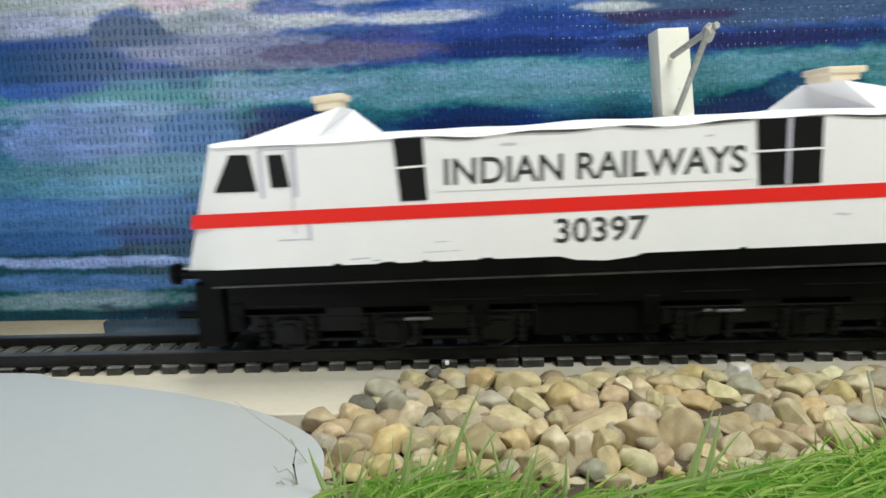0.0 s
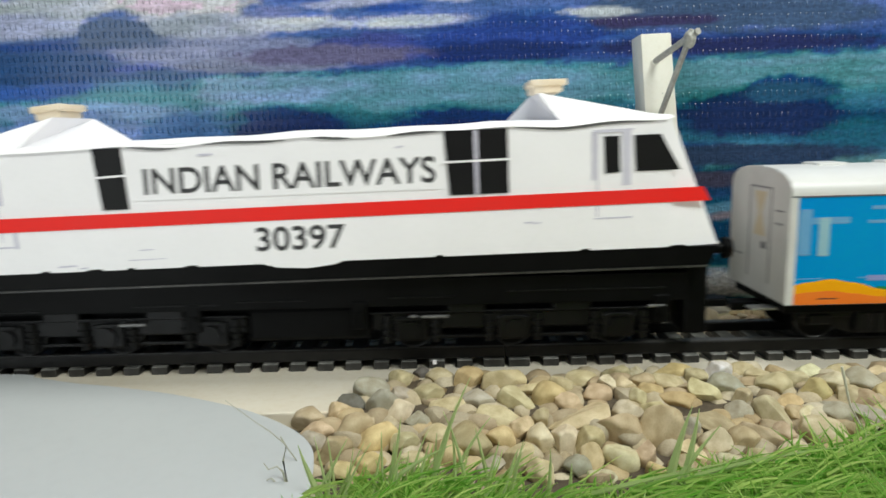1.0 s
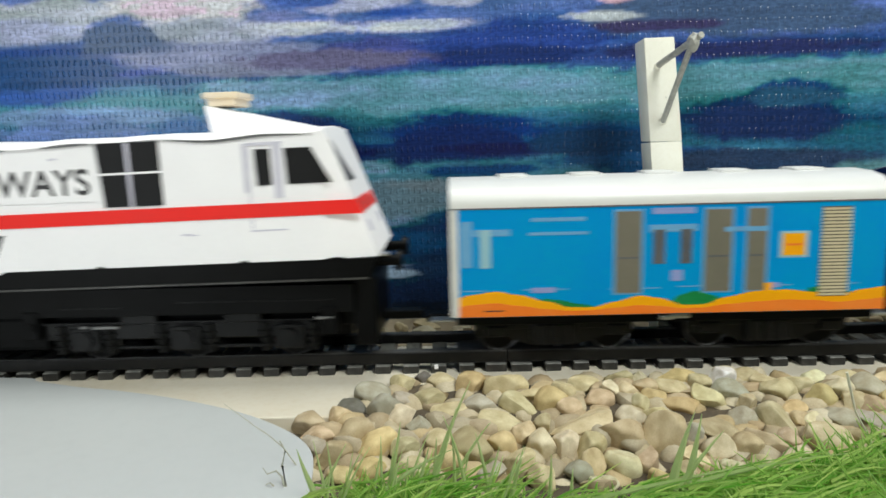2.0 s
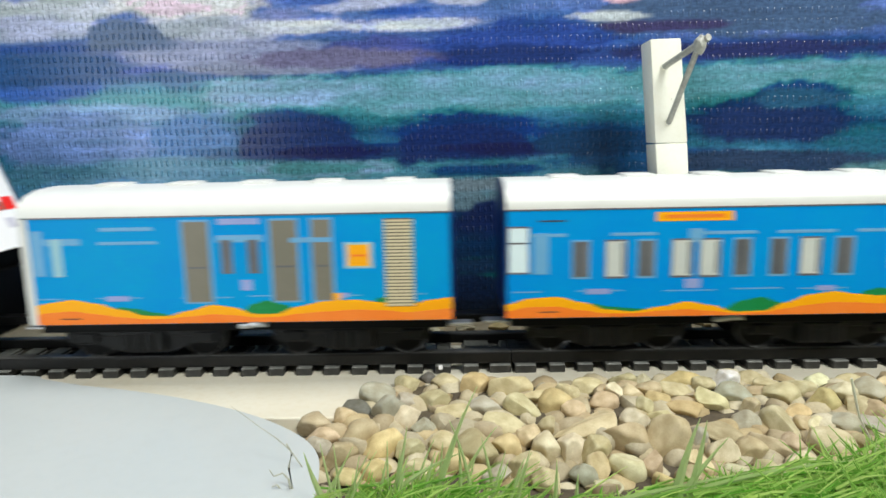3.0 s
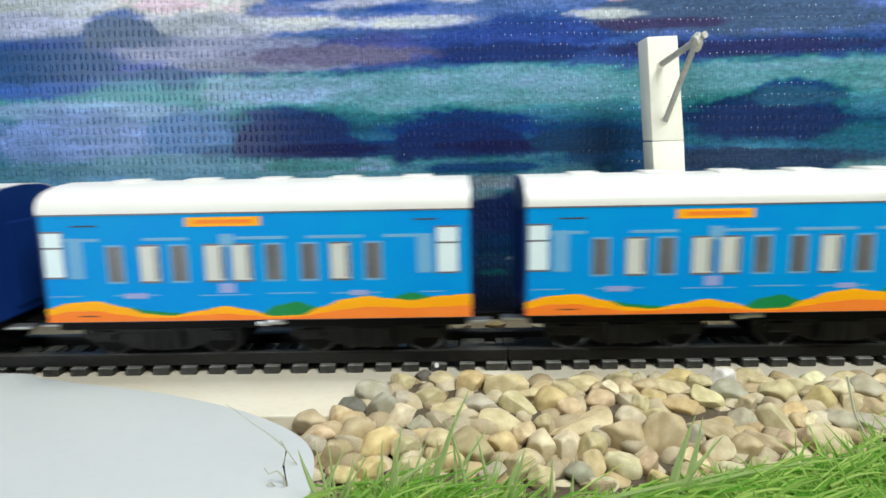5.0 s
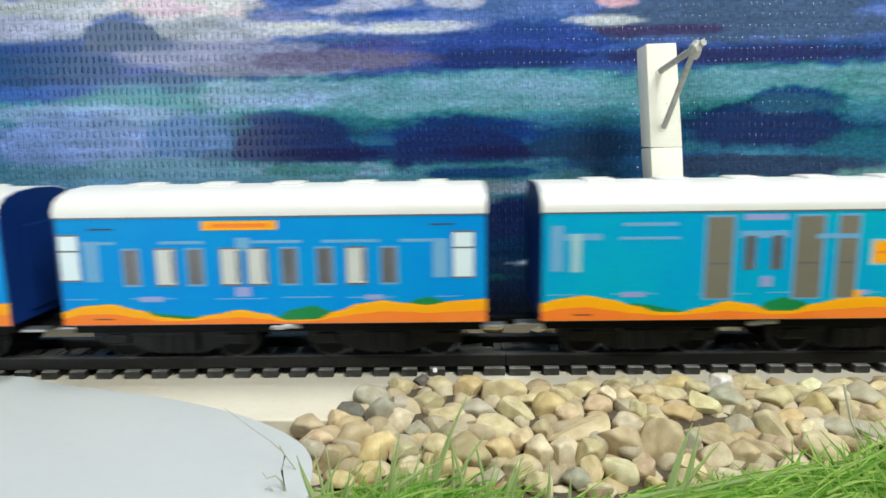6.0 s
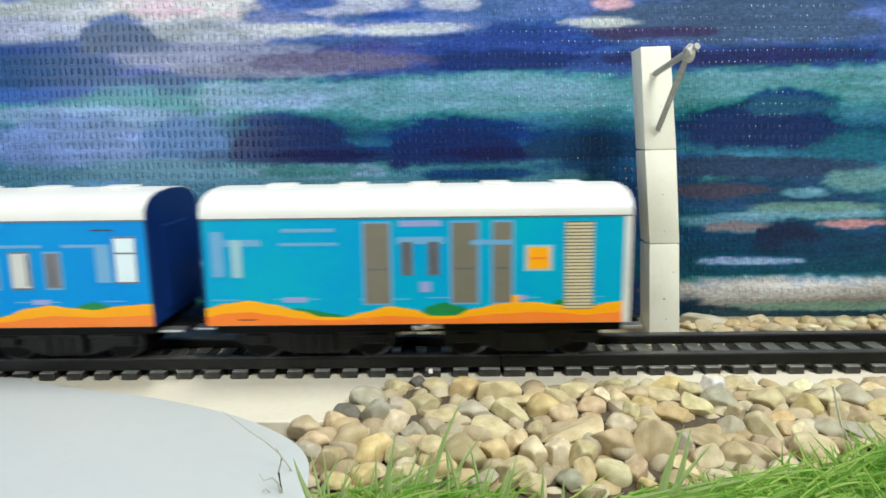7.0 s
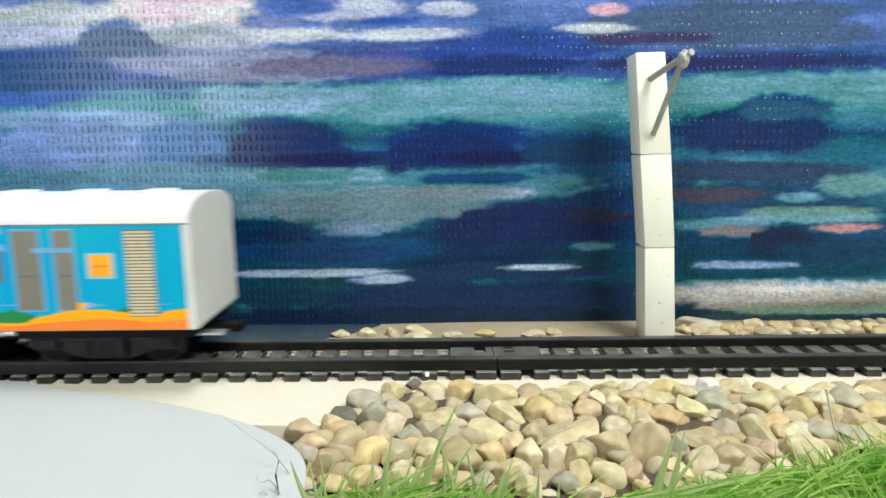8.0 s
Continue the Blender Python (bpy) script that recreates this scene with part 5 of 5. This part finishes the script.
pebble(7.21, -1.05, 0.02, 0.33, 0.26, 0.23, 0, 5)
pebble(8.61, -1.22, 0.02, 0.83, 0.54, 0.33, 12, 1)
pebble(10.00, -1.11, 0.02, 0.47, 0.38, 0.35, 0, 5)
pebble(9.71, -2.59, 0.08, 0.60, 0.44, 0.33, 20, 2)
pebble(11.01, -1.90, 0.09, 0.46, 0.34, 0.26, 0, 0)
pebble(11.90, -1.99, 0.10, 0.50, 0.35, 0.26, 0, 0)
pebble(11.12, -2.67, 0.06, 0.58, 0.47, 0.43, 0, 0)
pebble(12.23, -2.97, 0.02, 0.50, 0.43, 0.42, 0, 1)
pebble(13.01, -2.67, 0.08, 0.45, 0.39, 0.39, 0, 5)
pebble(13.99, -2.53, 0.09, 0.59, 0.46, 0.39, 0, 2)
pebble(15.02, -1.91, 0.09, 0.50, 0.34, 0.22, 0, 0)
pebble(14.38, -3.24, -0.01, 0.44, 0.37, 0.36, 0, 1)
pebble(4.49, -2.30, 0.12, 0.40, 0.32, 0.30, 0, 0)
pebble(5.48, -2.84, 0.05, 0.48, 0.36, 0.29, -5, 4)
pebble(5.99, -2.43, 0.12, 0.33, 0.29, 0.30, 0, 5)
pebble(6.46, -2.52, 0.10, 0.39, 0.34, 0.33, -20, 0)
pebble(7.13, -2.24, 0.11, 0.46, 0.36, 0.32, 0, 4)
pebble(7.20, -2.78, 0.06, 0.39, 0.30, 0.25, 0, 1)
pebble(7.90, -2.27, 0.11, 0.55, 0.38, 0.26, 15, 0)
pebble(7.83, -3.20, -0.03, 0.59, 0.43, 0.34, 5, 1)
pebble(6.68, -3.19, -0.00, 0.27, 0.28, 0.32, 0, 0)
pebble(6.16, -3.98, -0.15, 0.42, 0.37, 0.37, 20, 5)
pebble(5.71, -4.59, -0.30, 0.67, 0.55, 0.51, 30, 6)
pebble(6.92, -3.79, -0.10, 0.35, 0.29, 0.28, 0, 0)
pebble(6.90, -4.61, -0.31, 0.51, 0.55, 0.66, 15, 0)
pebble(8.83, -3.02, -0.00, 0.40, 0.44, 0.54, -30, 0)
pebble(8.63, -4.51, -0.28, 0.82, 0.51, 0.27, 25, 6)
pebble(9.42, -4.12, -0.17, 0.38, 0.35, 0.36, 0, 2)
pebble(9.83, -3.39, -0.03, 0.28, 0.28, 0.32, 0, 0)
pebble(10.31, -4.28, -0.23, 0.68, 0.52, 0.43, 40, 0)
pebble(11.10, -3.60, -0.06, 0.43, 0.30, 0.22, 0, 1)
pebble(11.14, -4.23, -0.17, 0.42, 0.30, 0.24, 25, 0)
pebble(9.68, -4.96, -0.33, 0.58, 0.37, 0.23, 8, 4)
pebble(9.05, -5.32, -0.40, 0.43, 0.36, 0.34, 0, 6)
pebble(11.33, -5.07, -0.38, 0.64, 0.50, 0.43, 0, 0)
pebble(11.31, -4.29, -0.18, 0.32, 0.28, 0.27, 0, 5)
pebble(12.19, -4.21, -0.19, 0.54, 0.42, 0.36, 0, 2)
pebble(13.11, -4.36, -0.22, 0.63, 0.42, 0.27, 15, 2)
pebble(12.24, -5.02, -0.33, 0.37, 0.29, 0.26, 0, 6)
pebble(13.75, -4.26, -0.18, 0.45, 0.34, 0.27, 0, 0)
pebble(10.16, -5.83, -0.49, 0.42, 0.31, 0.25, 0, 5)
pebble(11.13, -5.90, -0.51, 0.58, 0.36, 0.18, -5, 1)
pebble(8.22, -5.42, -0.43, 0.43, 0.39, 0.41, 0, 5)
pebble(7.65, -4.73, -0.29, 0.30, 0.32, 0.39, 0, 2)
pebble(4.70, -5.98, -0.52, 0.35, 0.36, 0.41, 0, 6)
pebble(5.47, -5.96, -0.54, 0.50, 0.40, 0.37, 0, 5)
pebble(6.19, -5.87, -0.51, 0.35, 0.34, 0.38, 20, 4)
pebble(6.25, -6.59, -0.57, 0.26, 0.22, 0.21, 0, 1)
pebble(4.79, -5.26, -0.40, 0.40, 0.38, 0.41, 0, 0)
pebble(4.25, -6.34, -0.56, 0.37, 0.33, 0.33, 0, 2)
pebble(4.79, -6.79, -0.61, 0.40, 0.27, 0.18, 0, 5)
pebble(8.25, -6.23, -0.53, 0.34, 0.26, 0.21, 0, 5)
pebble(0.58, -4.83, -0.31, 0.46, 0.36, 0.32, 0, 0)
pebble(0.75, -5.56, -0.46, 0.51, 0.40, 0.34, 0, 1)
pebble(-0.35, -5.08, -0.35, 0.40, 0.31, 0.26, 0, 0)
pebble(-1.25, -6.02, -0.53, 0.50, 0.37, 0.30, -20, 1)
pebble(7.42, -5.90, -0.51, 0.37, 0.33, 0.33, 0, 0)
pebble(6.96, -6.38, -0.57, 0.32, 0.29, 0.29, 0, 6)
pebble(9.01, -6.16, -0.54, 0.49, 0.36, 0.28, 0, 0)
pebble(10.26, -5.11, -0.35, 0.35, 0.30, 0.29, 0, 4)
pebble(13.52, -5.03, -0.33, 0.43, 0.35, 0.31, 0, 0)
pebble(12.16, -5.73, -0.47, 0.50, 0.37, 0.29, 0, 6)
pebble(-0.01, -6.03, -0.53, 0.50, 0.37, 0.30, 0, 0)
pebble(9.01, -1.72, 0.07, 0.41, 0.32, 0.28, 0, 0)
pebble(10.83, -0.99, 0.01, 0.42, 0.31, 0.25, 0, 0)
pebble(12.87, -1.37, 0.05, 0.41, 0.30, 0.23, 0, 5)
pebble(13.84, -1.52, 0.07, 0.41, 0.30, 0.23, 0, 0)
pebble(4.50, -3.38, -0.04, 0.38, 0.33, 0.32, 0, 4)
pebble(13.42, -3.53, -0.06, 0.47, 0.37, 0.32, 0, 4)
pebble(13.02, -3.31, -0.03, 0.42, 0.34, 0.32, 0, 0)
pebble(9.75, -1.75, 0.20, 0.42, 0.36, 0.36, 0, 7)
pebble(12.74, 6.71, 0.09, 1.08, 0.66, 0.34, 6, 2)
pebble(11.96, 5.63, 0.12, 0.40, 0.29, 0.22, 0, 0)
pebble(12.91, 5.50, 0.12, 0.32, 0.22, 0.16, 0, 0)
pebble(13.77, 5.95, 0.11, 0.49, 0.34, 0.24, 0, 1)
pebble(15.04, 6.64, 0.11, 0.58, 0.40, 0.28, 0, 0)
pebble(13.95, 5.21, 0.13, 0.34, 0.22, 0.13, 0, 4)
pebble(15.08, 5.53, 0.12, 0.48, 0.31, 0.19, 0, 4)
pebble(16.09, 5.87, 0.11, 0.57, 0.40, 0.30, 15, 1)
pebble(16.82, 5.39, 0.12, 0.43, 0.29, 0.19, 0, 5)
pebble(18.30, 5.82, 0.11, 0.67, 0.47, 0.32, -10, 0)
pebble(19.38, 6.08, 0.12, 0.38, 0.28, 0.22, 0, 0)
pebble(20.02, 5.73, 0.12, 0.51, 0.36, 0.27, 15, 1)
pebble(17.23, 5.02, 0.12, 0.39, 0.24, 0.13, 0, 0)
pebble(12.36, 8.22, 0.13, 0.23, 0.20, 0.20, 0, 2)
pebble(11.58, 5.97, 0.13, 0.24, 0.23, 0.25, 0, 6)
pebble(-3.59, 5.71, 0.12, 0.41, 0.28, 0.19, 0, 5)
pebble(-2.41, 5.76, 0.12, 0.41, 0.30, 0.24, 0, 5)
pebble(-1.28, 5.72, 0.12, 0.32, 0.26, 0.24, 20, 0)
pebble(-0.16, 6.08, 0.11, 0.60, 0.38, 0.22, 10, 0)
pebble(-0.26, 5.37, 0.11, 0.53, 0.33, 0.17, 0, 5)
pebble(1.35, 5.54, 0.12, 0.40, 0.25, 0.13, 0, 5)
pebble(2.85, 5.59, 0.12, 0.48, 0.30, 0.16, -10, 1)
pebble(4.97, 5.55, 0.11, 0.56, 0.35, 0.19, 0, 5)
pebble(5.87, 5.73, 0.12, 0.35, 0.24, 0.16, 10, 6)


def filler():
    """The deeper and farther stones of the bank, joined."""
    rng = random.Random(21)
    spots = []
    y = -0.95
    while y > -9.0:
        left = float(np.interp(y, (-9, -6.5, -4.5, -2.5, -1.0), (-2.2, -2.9, -2.9, -1.9, -0.6)))
        x = left + rng.uniform(0, 0.5)
        while x < 17.5:
            r = rng.uniform(0.34, 0.50)
            spots.append((x, y + rng.uniform(-0.2, 0.2), bank(y) - (0.25 if y > -4.7 else 0.36) + rng.uniform(-0.06, 0.08), r * rng.uniform(1.0, 1.3), r, r * rng.uniform(0.65, 0.9)))
            x += rng.uniform(0.7, 1.0)
        y -= 0.62
    for _ in range(90):
        y = rng.uniform(-8, -1.0)
        r = rng.uniform(0.4, 0.65)
        spots.append((rng.uniform(14.6, 24), y, bank(y) - 0.15, r * 1.25, r, r * 0.75))
    for _ in range(44):
        r = rng.uniform(0.22, 0.42)
        spots.append((rng.uniform(11.2, 24), rng.uniform(4.6, 6.8), 0.08, r * 1.25, r, r * 0.75))
    forms = []
    for k in range(12):
        lump = stone(random.Random(90 + k), 2)
        forms.append(([v.co.copy() for v in lump.verts], [[v.index for v in f.verts] for f in lump.faces]))
        lump.free()
    bm = bmesh.new()
    for x, y, z, rx, ry, rz in spots:
        points, faces = rng.choice(forms)
        turn = Euler((rng.uniform(-0.5, 0.5), rng.uniform(-0.5, 0.5), rng.uniform(0, 6))).to_matrix()
        made = [bm.verts.new(turn @ Vector((q.x * rx, q.y * ry, q.z * rz)) + Vector((x, y, z))) for q in points]
        for f in faces:
            bm.faces.new([made[i] for i in f])
    tagged(part("small_pebbles", bm, FILL, smooth=True), "smaller mixed pebbles filling the bank beneath", "gravel", kind="stuff")


filler()


def gravel_bed():
    bm = bmesh.new()
    rows = []
    for y in np.arange(-9.5, -0.55, 0.45):
        left = float(np.interp(y, (-9, -6.5, -4.5, -2.5, -1.0), (-2.2, -2.9, -2.9, -1.9, -0.6)))
        line = []
        for x in np.arange(0, 1.001, 0.02):
            px = left + (26 - left) * x
            edge = min(1.0, x * 26, (y + 9.6) * 1.5 if y < -8.8 else 1.0, (-0.5 - y) * 1.5)
            z = -0.74 + (bank(y) + 0.32) * max(edge, 0) + 0.05 * noise.noise(Vector((px, y, 0)) * 1.4)
            line.append(bm.verts.new((px, y, max(z, 0.014 if y > -3.75 else -0.605))))
        rows.append(line)
    for a, b in zip(rows, rows[1:]):
        for k in range(len(a) - 1):
            bm.faces.new((a[k], a[k + 1], b[k + 1], b[k]))
    # dark bed tone holds the crevice shade
    tagged(part("gravel_bed", bm, GRAVELBED, smooth=True), "gravel bed under the pebbles, darkened as crevice shade", "gravel", kind="stuff")


gravel_bed()


# ---- grass
def strip(bm, root, tip, bow, width, seg=5):
    """One blade: a tapered strip from root to tip, bowed sideways."""
    root, tip, bow = Vector(root), Vector(tip), Vector(bow)
    side = (tip - root).cross(Vector((0, 1, 0.2)))
    side = side.normalized() if side.length > 1e-6 else Vector((1, 0, 0))
    pairs = []
    for k in range(seg + 1):
        u = k / seg
        p = root.lerp(tip, u) + bow * (4 * u * (1 - u))
        w = width * (1 - u ** 1.6) * 0.5 + 0.006
        pairs.append((bm.verts.new(p - side * w + Vector((0, 0.25 * w, 0))), bm.verts.new(p - Vector((0, 0.35 * w, 0))), bm.verts.new(p + side * w + Vector((0, 0.25 * w, 0)))))
    for a, b in zip(pairs, pairs[1:]):
        bm.faces.new((a[0], a[1], b[1], b[0]))
        bm.faces.new((a[1], a[2], b[2], b[1]))


def turf(x):
    """How high the turf stands along its front."""
    return float(np.interp(x, (-3.4, -2.6, -0.4, 1.6, 2.3, 3.5, 4.8, 6.1, 7.4, 8.6, 9.9, 10.8, 13, 22), (0.10, 0.42, 0.58, 0.48, 0.18, 0.04, 0.08, 0.24, 0.44, 0.72, 1.02, 1.32, 1.6, 1.7)))


def grass():
    rng = random.Random(31)
    bm = bmesh.new()
    tufts = []
    while len(tufts) < 620:
        x, y = rng.uniform(-3.3, 20), rng.uniform(-12.0, -7.5)
        if y > -8.1 and rng.random() < 0.5:
            continue
        if x < 5.5 and rng.random() < (0.62 if y > -9.5 else 0.35):
            continue
        tufts.append((x, y))
    for x, y in tufts:
        high = turf(x) + 0.62
        lean = rng.gauss(0.25, 0.5)
        for _ in range(rng.randint(14, 24)):
            px, py = x + rng.gauss(0, 0.16), y + rng.gauss(0, 0.16)
            tall = high * rng.uniform(0.45, 1.08)
            tip = Vector((px + (lean + rng.gauss(0, 0.45)) * tall, py + rng.gauss(0, 0.3) * tall, -0.62 + tall))
            strip(bm, (px, py, -0.62), tip, (rng.gauss(0, 0.10), rng.gauss(0, 0.08), rng.uniform(0, 0.14)), rng.uniform(0.05, 0.13), 4)
    # low matted blades lying across the turf
    for _ in range(1300):
        x, y = rng.uniform(-2.8, 16) if rng.random() < 0.25 else rng.uniform(5.0, 16), rng.uniform(-10.5, -7.8)
        z = -0.62 + (turf(x) + 0.62) * rng.uniform(0.5, 0.95)
        strip(bm, (x, y, z), (x + rng.uniform(0.6, 1.5), y + rng.gauss(0, 0.4), z + rng.gauss(0.1, 0.22)), (0, 0, rng.uniform(0, 0.15)), rng.uniform(0.05, 0.12), 4)
    tagged(part("grass", bm, GRASS, smooth=True), "bright green artificial grass in front of the pebbles", "grass", kind="stuff")
    # the longer loose blades that stand over the pebbles
    blades = [((0.25, -8.2, -0.6), (1.44, -8.1, 2.78), (-0.05, 0, 0.15), 0.15), ((0.10, -8.3, -0.6), (1.10, -8.2, 2.2), (0.08, 0, 0), 0.12), ((-1.3, -8.2, -0.55), (1.05, -8.2, 1.2), (0, 0, 0.22), 0.16),
              ((-2.0, -8.2, -0.5), (-2.62, -8.2, 1.25), (-0.05, 0, 0), 0.20), ((-0.75, -8.2, -0.6), (-0.20, -8.1, 1.82), (0.05, 0, 0), 0.16), ((1.35, -8.2, -0.6), (0.78, -8.1, 1.96), (0.1, 0, 0.1), 0.11),
              ((0.6, -8.0, -0.6), (1.9, -7.9, 1.7), (0, 0, 0.2), 0.12), ((0.9, -8.2, -0.6), (0.95, -8.0, 1.6), (0.1, 0, 0), 0.11), ((0.0, -8.3, -0.6), (0.45, -8.2, 1.25), (0, 0, 0.1), 0.13),
              ((5.95, -8.2, -0.55), (6.52, -8.2, 1.98), (-0.04, 0, 0.1), 0.26), ((6.2, -8.25, -0.55), (6.66, -8.25, 1.95), (0.05, 0, 0), 0.24), ((5.8, -8.3, -0.5), (7.2, -8.2, 1.52), (0, 0, 0.1), 0.20),
              ((4.2, -8.3, -0.1), (7.9, -8.2, 0.66), (0, 0, 0.03), 0.15), ((6.6, -8.3, 0.30), (10.3, -8.2, 0.92), (0, 0, 0.10), 0.13), ((3.15, -8.2, -0.6), (3.26, -8.2, 1.02), (0.04, 0, 0), 0.12), ((3.7, -8.2, -0.6), (3.76, -8.2, 0.64), (0, 0, 0), 0.14),
              ((2.2, -8.3, -0.6), (2.6, -8.2, 0.95), (0, 0, 0.1), 0.12), ((9.2, -8.4, -0.4), (11.0, -8.2, 1.35), (0, 0, 0.2), 0.13)]
    for _ in range(26):
        x, y = rng.uniform(-2.6, 2.2), rng.uniform(-8.6, -7.7)
        blades.append(((x, y, -0.6), (x + rng.uniform(-0.4, 1.1), y + 0.2, rng.uniform(0.5, 1.45)), (0, 0, rng.uniform(0, 0.2)), rng.uniform(0.06, 0.12)))
    for _ in range(16):
        x, y = rng.uniform(5.4, 12.5), rng.uniform(-8.9, -8.2)
        blades.append(((x, y, -0.55), (x + rng.uniform(-0.4, 1.5), y + 0.2, turf(x) + rng.uniform(-0.1, 0.35)), (0, 0, rng.uniform(0, 0.25)), rng.uniform(0.07, 0.13)))
    for root, tip, bow, width in blades:
        bm = bmesh.new()
        strip(bm, root, tip, bow, width, 7)
        tagged(part("grass_blade", bm, BLADE, smooth=True), "long pale green grass blade standing over the pebbles", "grass blade", "loose grass blades")


grass()


def stalk(name, label, points, r0, r1, material=DRY):
    """A thin dry stem through the given places."""
    bm = bmesh.new()
    rings = []
    for k, p in enumerate(points):
        a, b = Vector(points[max(k - 1, 0)]), Vector(points[min(k + 1, len(points) - 1)])
        turn = (b - a).to_track_quat("Z", "Y")
        r = r0 + (r1 - r0) * k / (len(points) - 1)
        rings.append([bm.verts.new(Vector(p) + turn @ Vector((r * math.cos(c), r * math.sin(c), 0))) for c in np.arange(6) * math.pi / 3])
    for a, b in zip(rings, rings[1:]):
        for k in range(6):
            bm.faces.new((a[k], a[(k + 1) % 6], b[(k + 1) % 6], b[k]))
    bm.faces.new(rings[0][::-1])
    bm.faces.new(rings[-1])
    tagged(part(name, bm, material, smooth=True), label, "stalk", "dry stalks")


stalk("dry_stalk", "long thin dry grey stalk arching over the card", [(-2.95, -6.5, -0.65), (-2.98, -6.5, -0.2), (-3.4, -6.5, 0.48), (-3.75, -6.5, 0.82), (-4.11, -6.5, 1.09), (-4.5, -6.5, 1.42), (-4.84, -6.5, 1.69)], 0.022, 0.006)
stalk("dry_twig", "small dry dark twig in the grass", [(-3.1, -7.5, -0.6), (-3.11, -7.5, -0.14), (-3.18, -7.5, 0.5), (-3.08, -7.5, 0.88), (-3.2, -7.5, 1.14)], 0.04, 0.015)
stalk("dry_twig", "small dry dark twig in the grass", [(-3.1, -7.5, -0.6), (-3.2, -7.5, 0.2), (-3.34, -7.5, 0.36), (-3.56, -7.5, 0.28), (-3.66, -7.5, 0.45)], 0.03, 0.012)
stalk("dry_twig", "small dry dark twig in the grass", [(-3.2, -7.5, -0.6), (-3.3, -7.5, -0.2), (-3.5, -7.5, 0.05), (-3.62, -7.5, 0.0)], 0.03, 0.012)
stalk("dry_stalk", "pale dry grass stalk standing among the pebbles", [(12.1, -6.0, -0.65), (11.98, -6.0, 0.08), (11.68, -6.0, 0.63), (11.5, -6.0, 0.95), (11.43, -6.0, 1.19), (11.2, -6.0, 2.03)], 0.02, 0.035, STRAW)


# ---- what moves: the train rolls to the left along the track
RUN = ((0.0, 38.1), (0.5, 33.15), (1.0, 28.7), (1.5, 23.38), (1.7, 21.1), (2.8, 5.73), (3.0, 2.68), (3.5, -5.02), (4.0, -13.6), (4.5, -21.65), (4.7, -24.6),
       (5.8, -41.93), (6.0, -44.95), (6.2, -47.6), (6.5, -50.9), (6.8, -53.9), (7.0, -56.25), (7.3, -60.4), (7.6, -65.0), (8.0, -71.04))


def motions():
    spots = [(LOCO, -45.98)] + [(car, (k - 1) * 16.33) for k, car in enumerate(CARS)]
    step = 2.0 / FPS
    times = [k * step for k in range(int(8.0 / step) + 1)]
    times[-1] = 8.0
    at, way = zip(*RUN)
    for (thing, wheels), lead in spots:
        walk(thing, [(t, pose((x + lead) * CM, 0, 0)) for t, x in RUN])
        for wheel in wheels:
            r = 0.76
            x, y, z = wheel.location
            walk(wheel, [(t, pose(x, y, z, 0, math.degrees((np.interp(t, at, way) - way[0]) / r), 0)) for t in times])


motions()
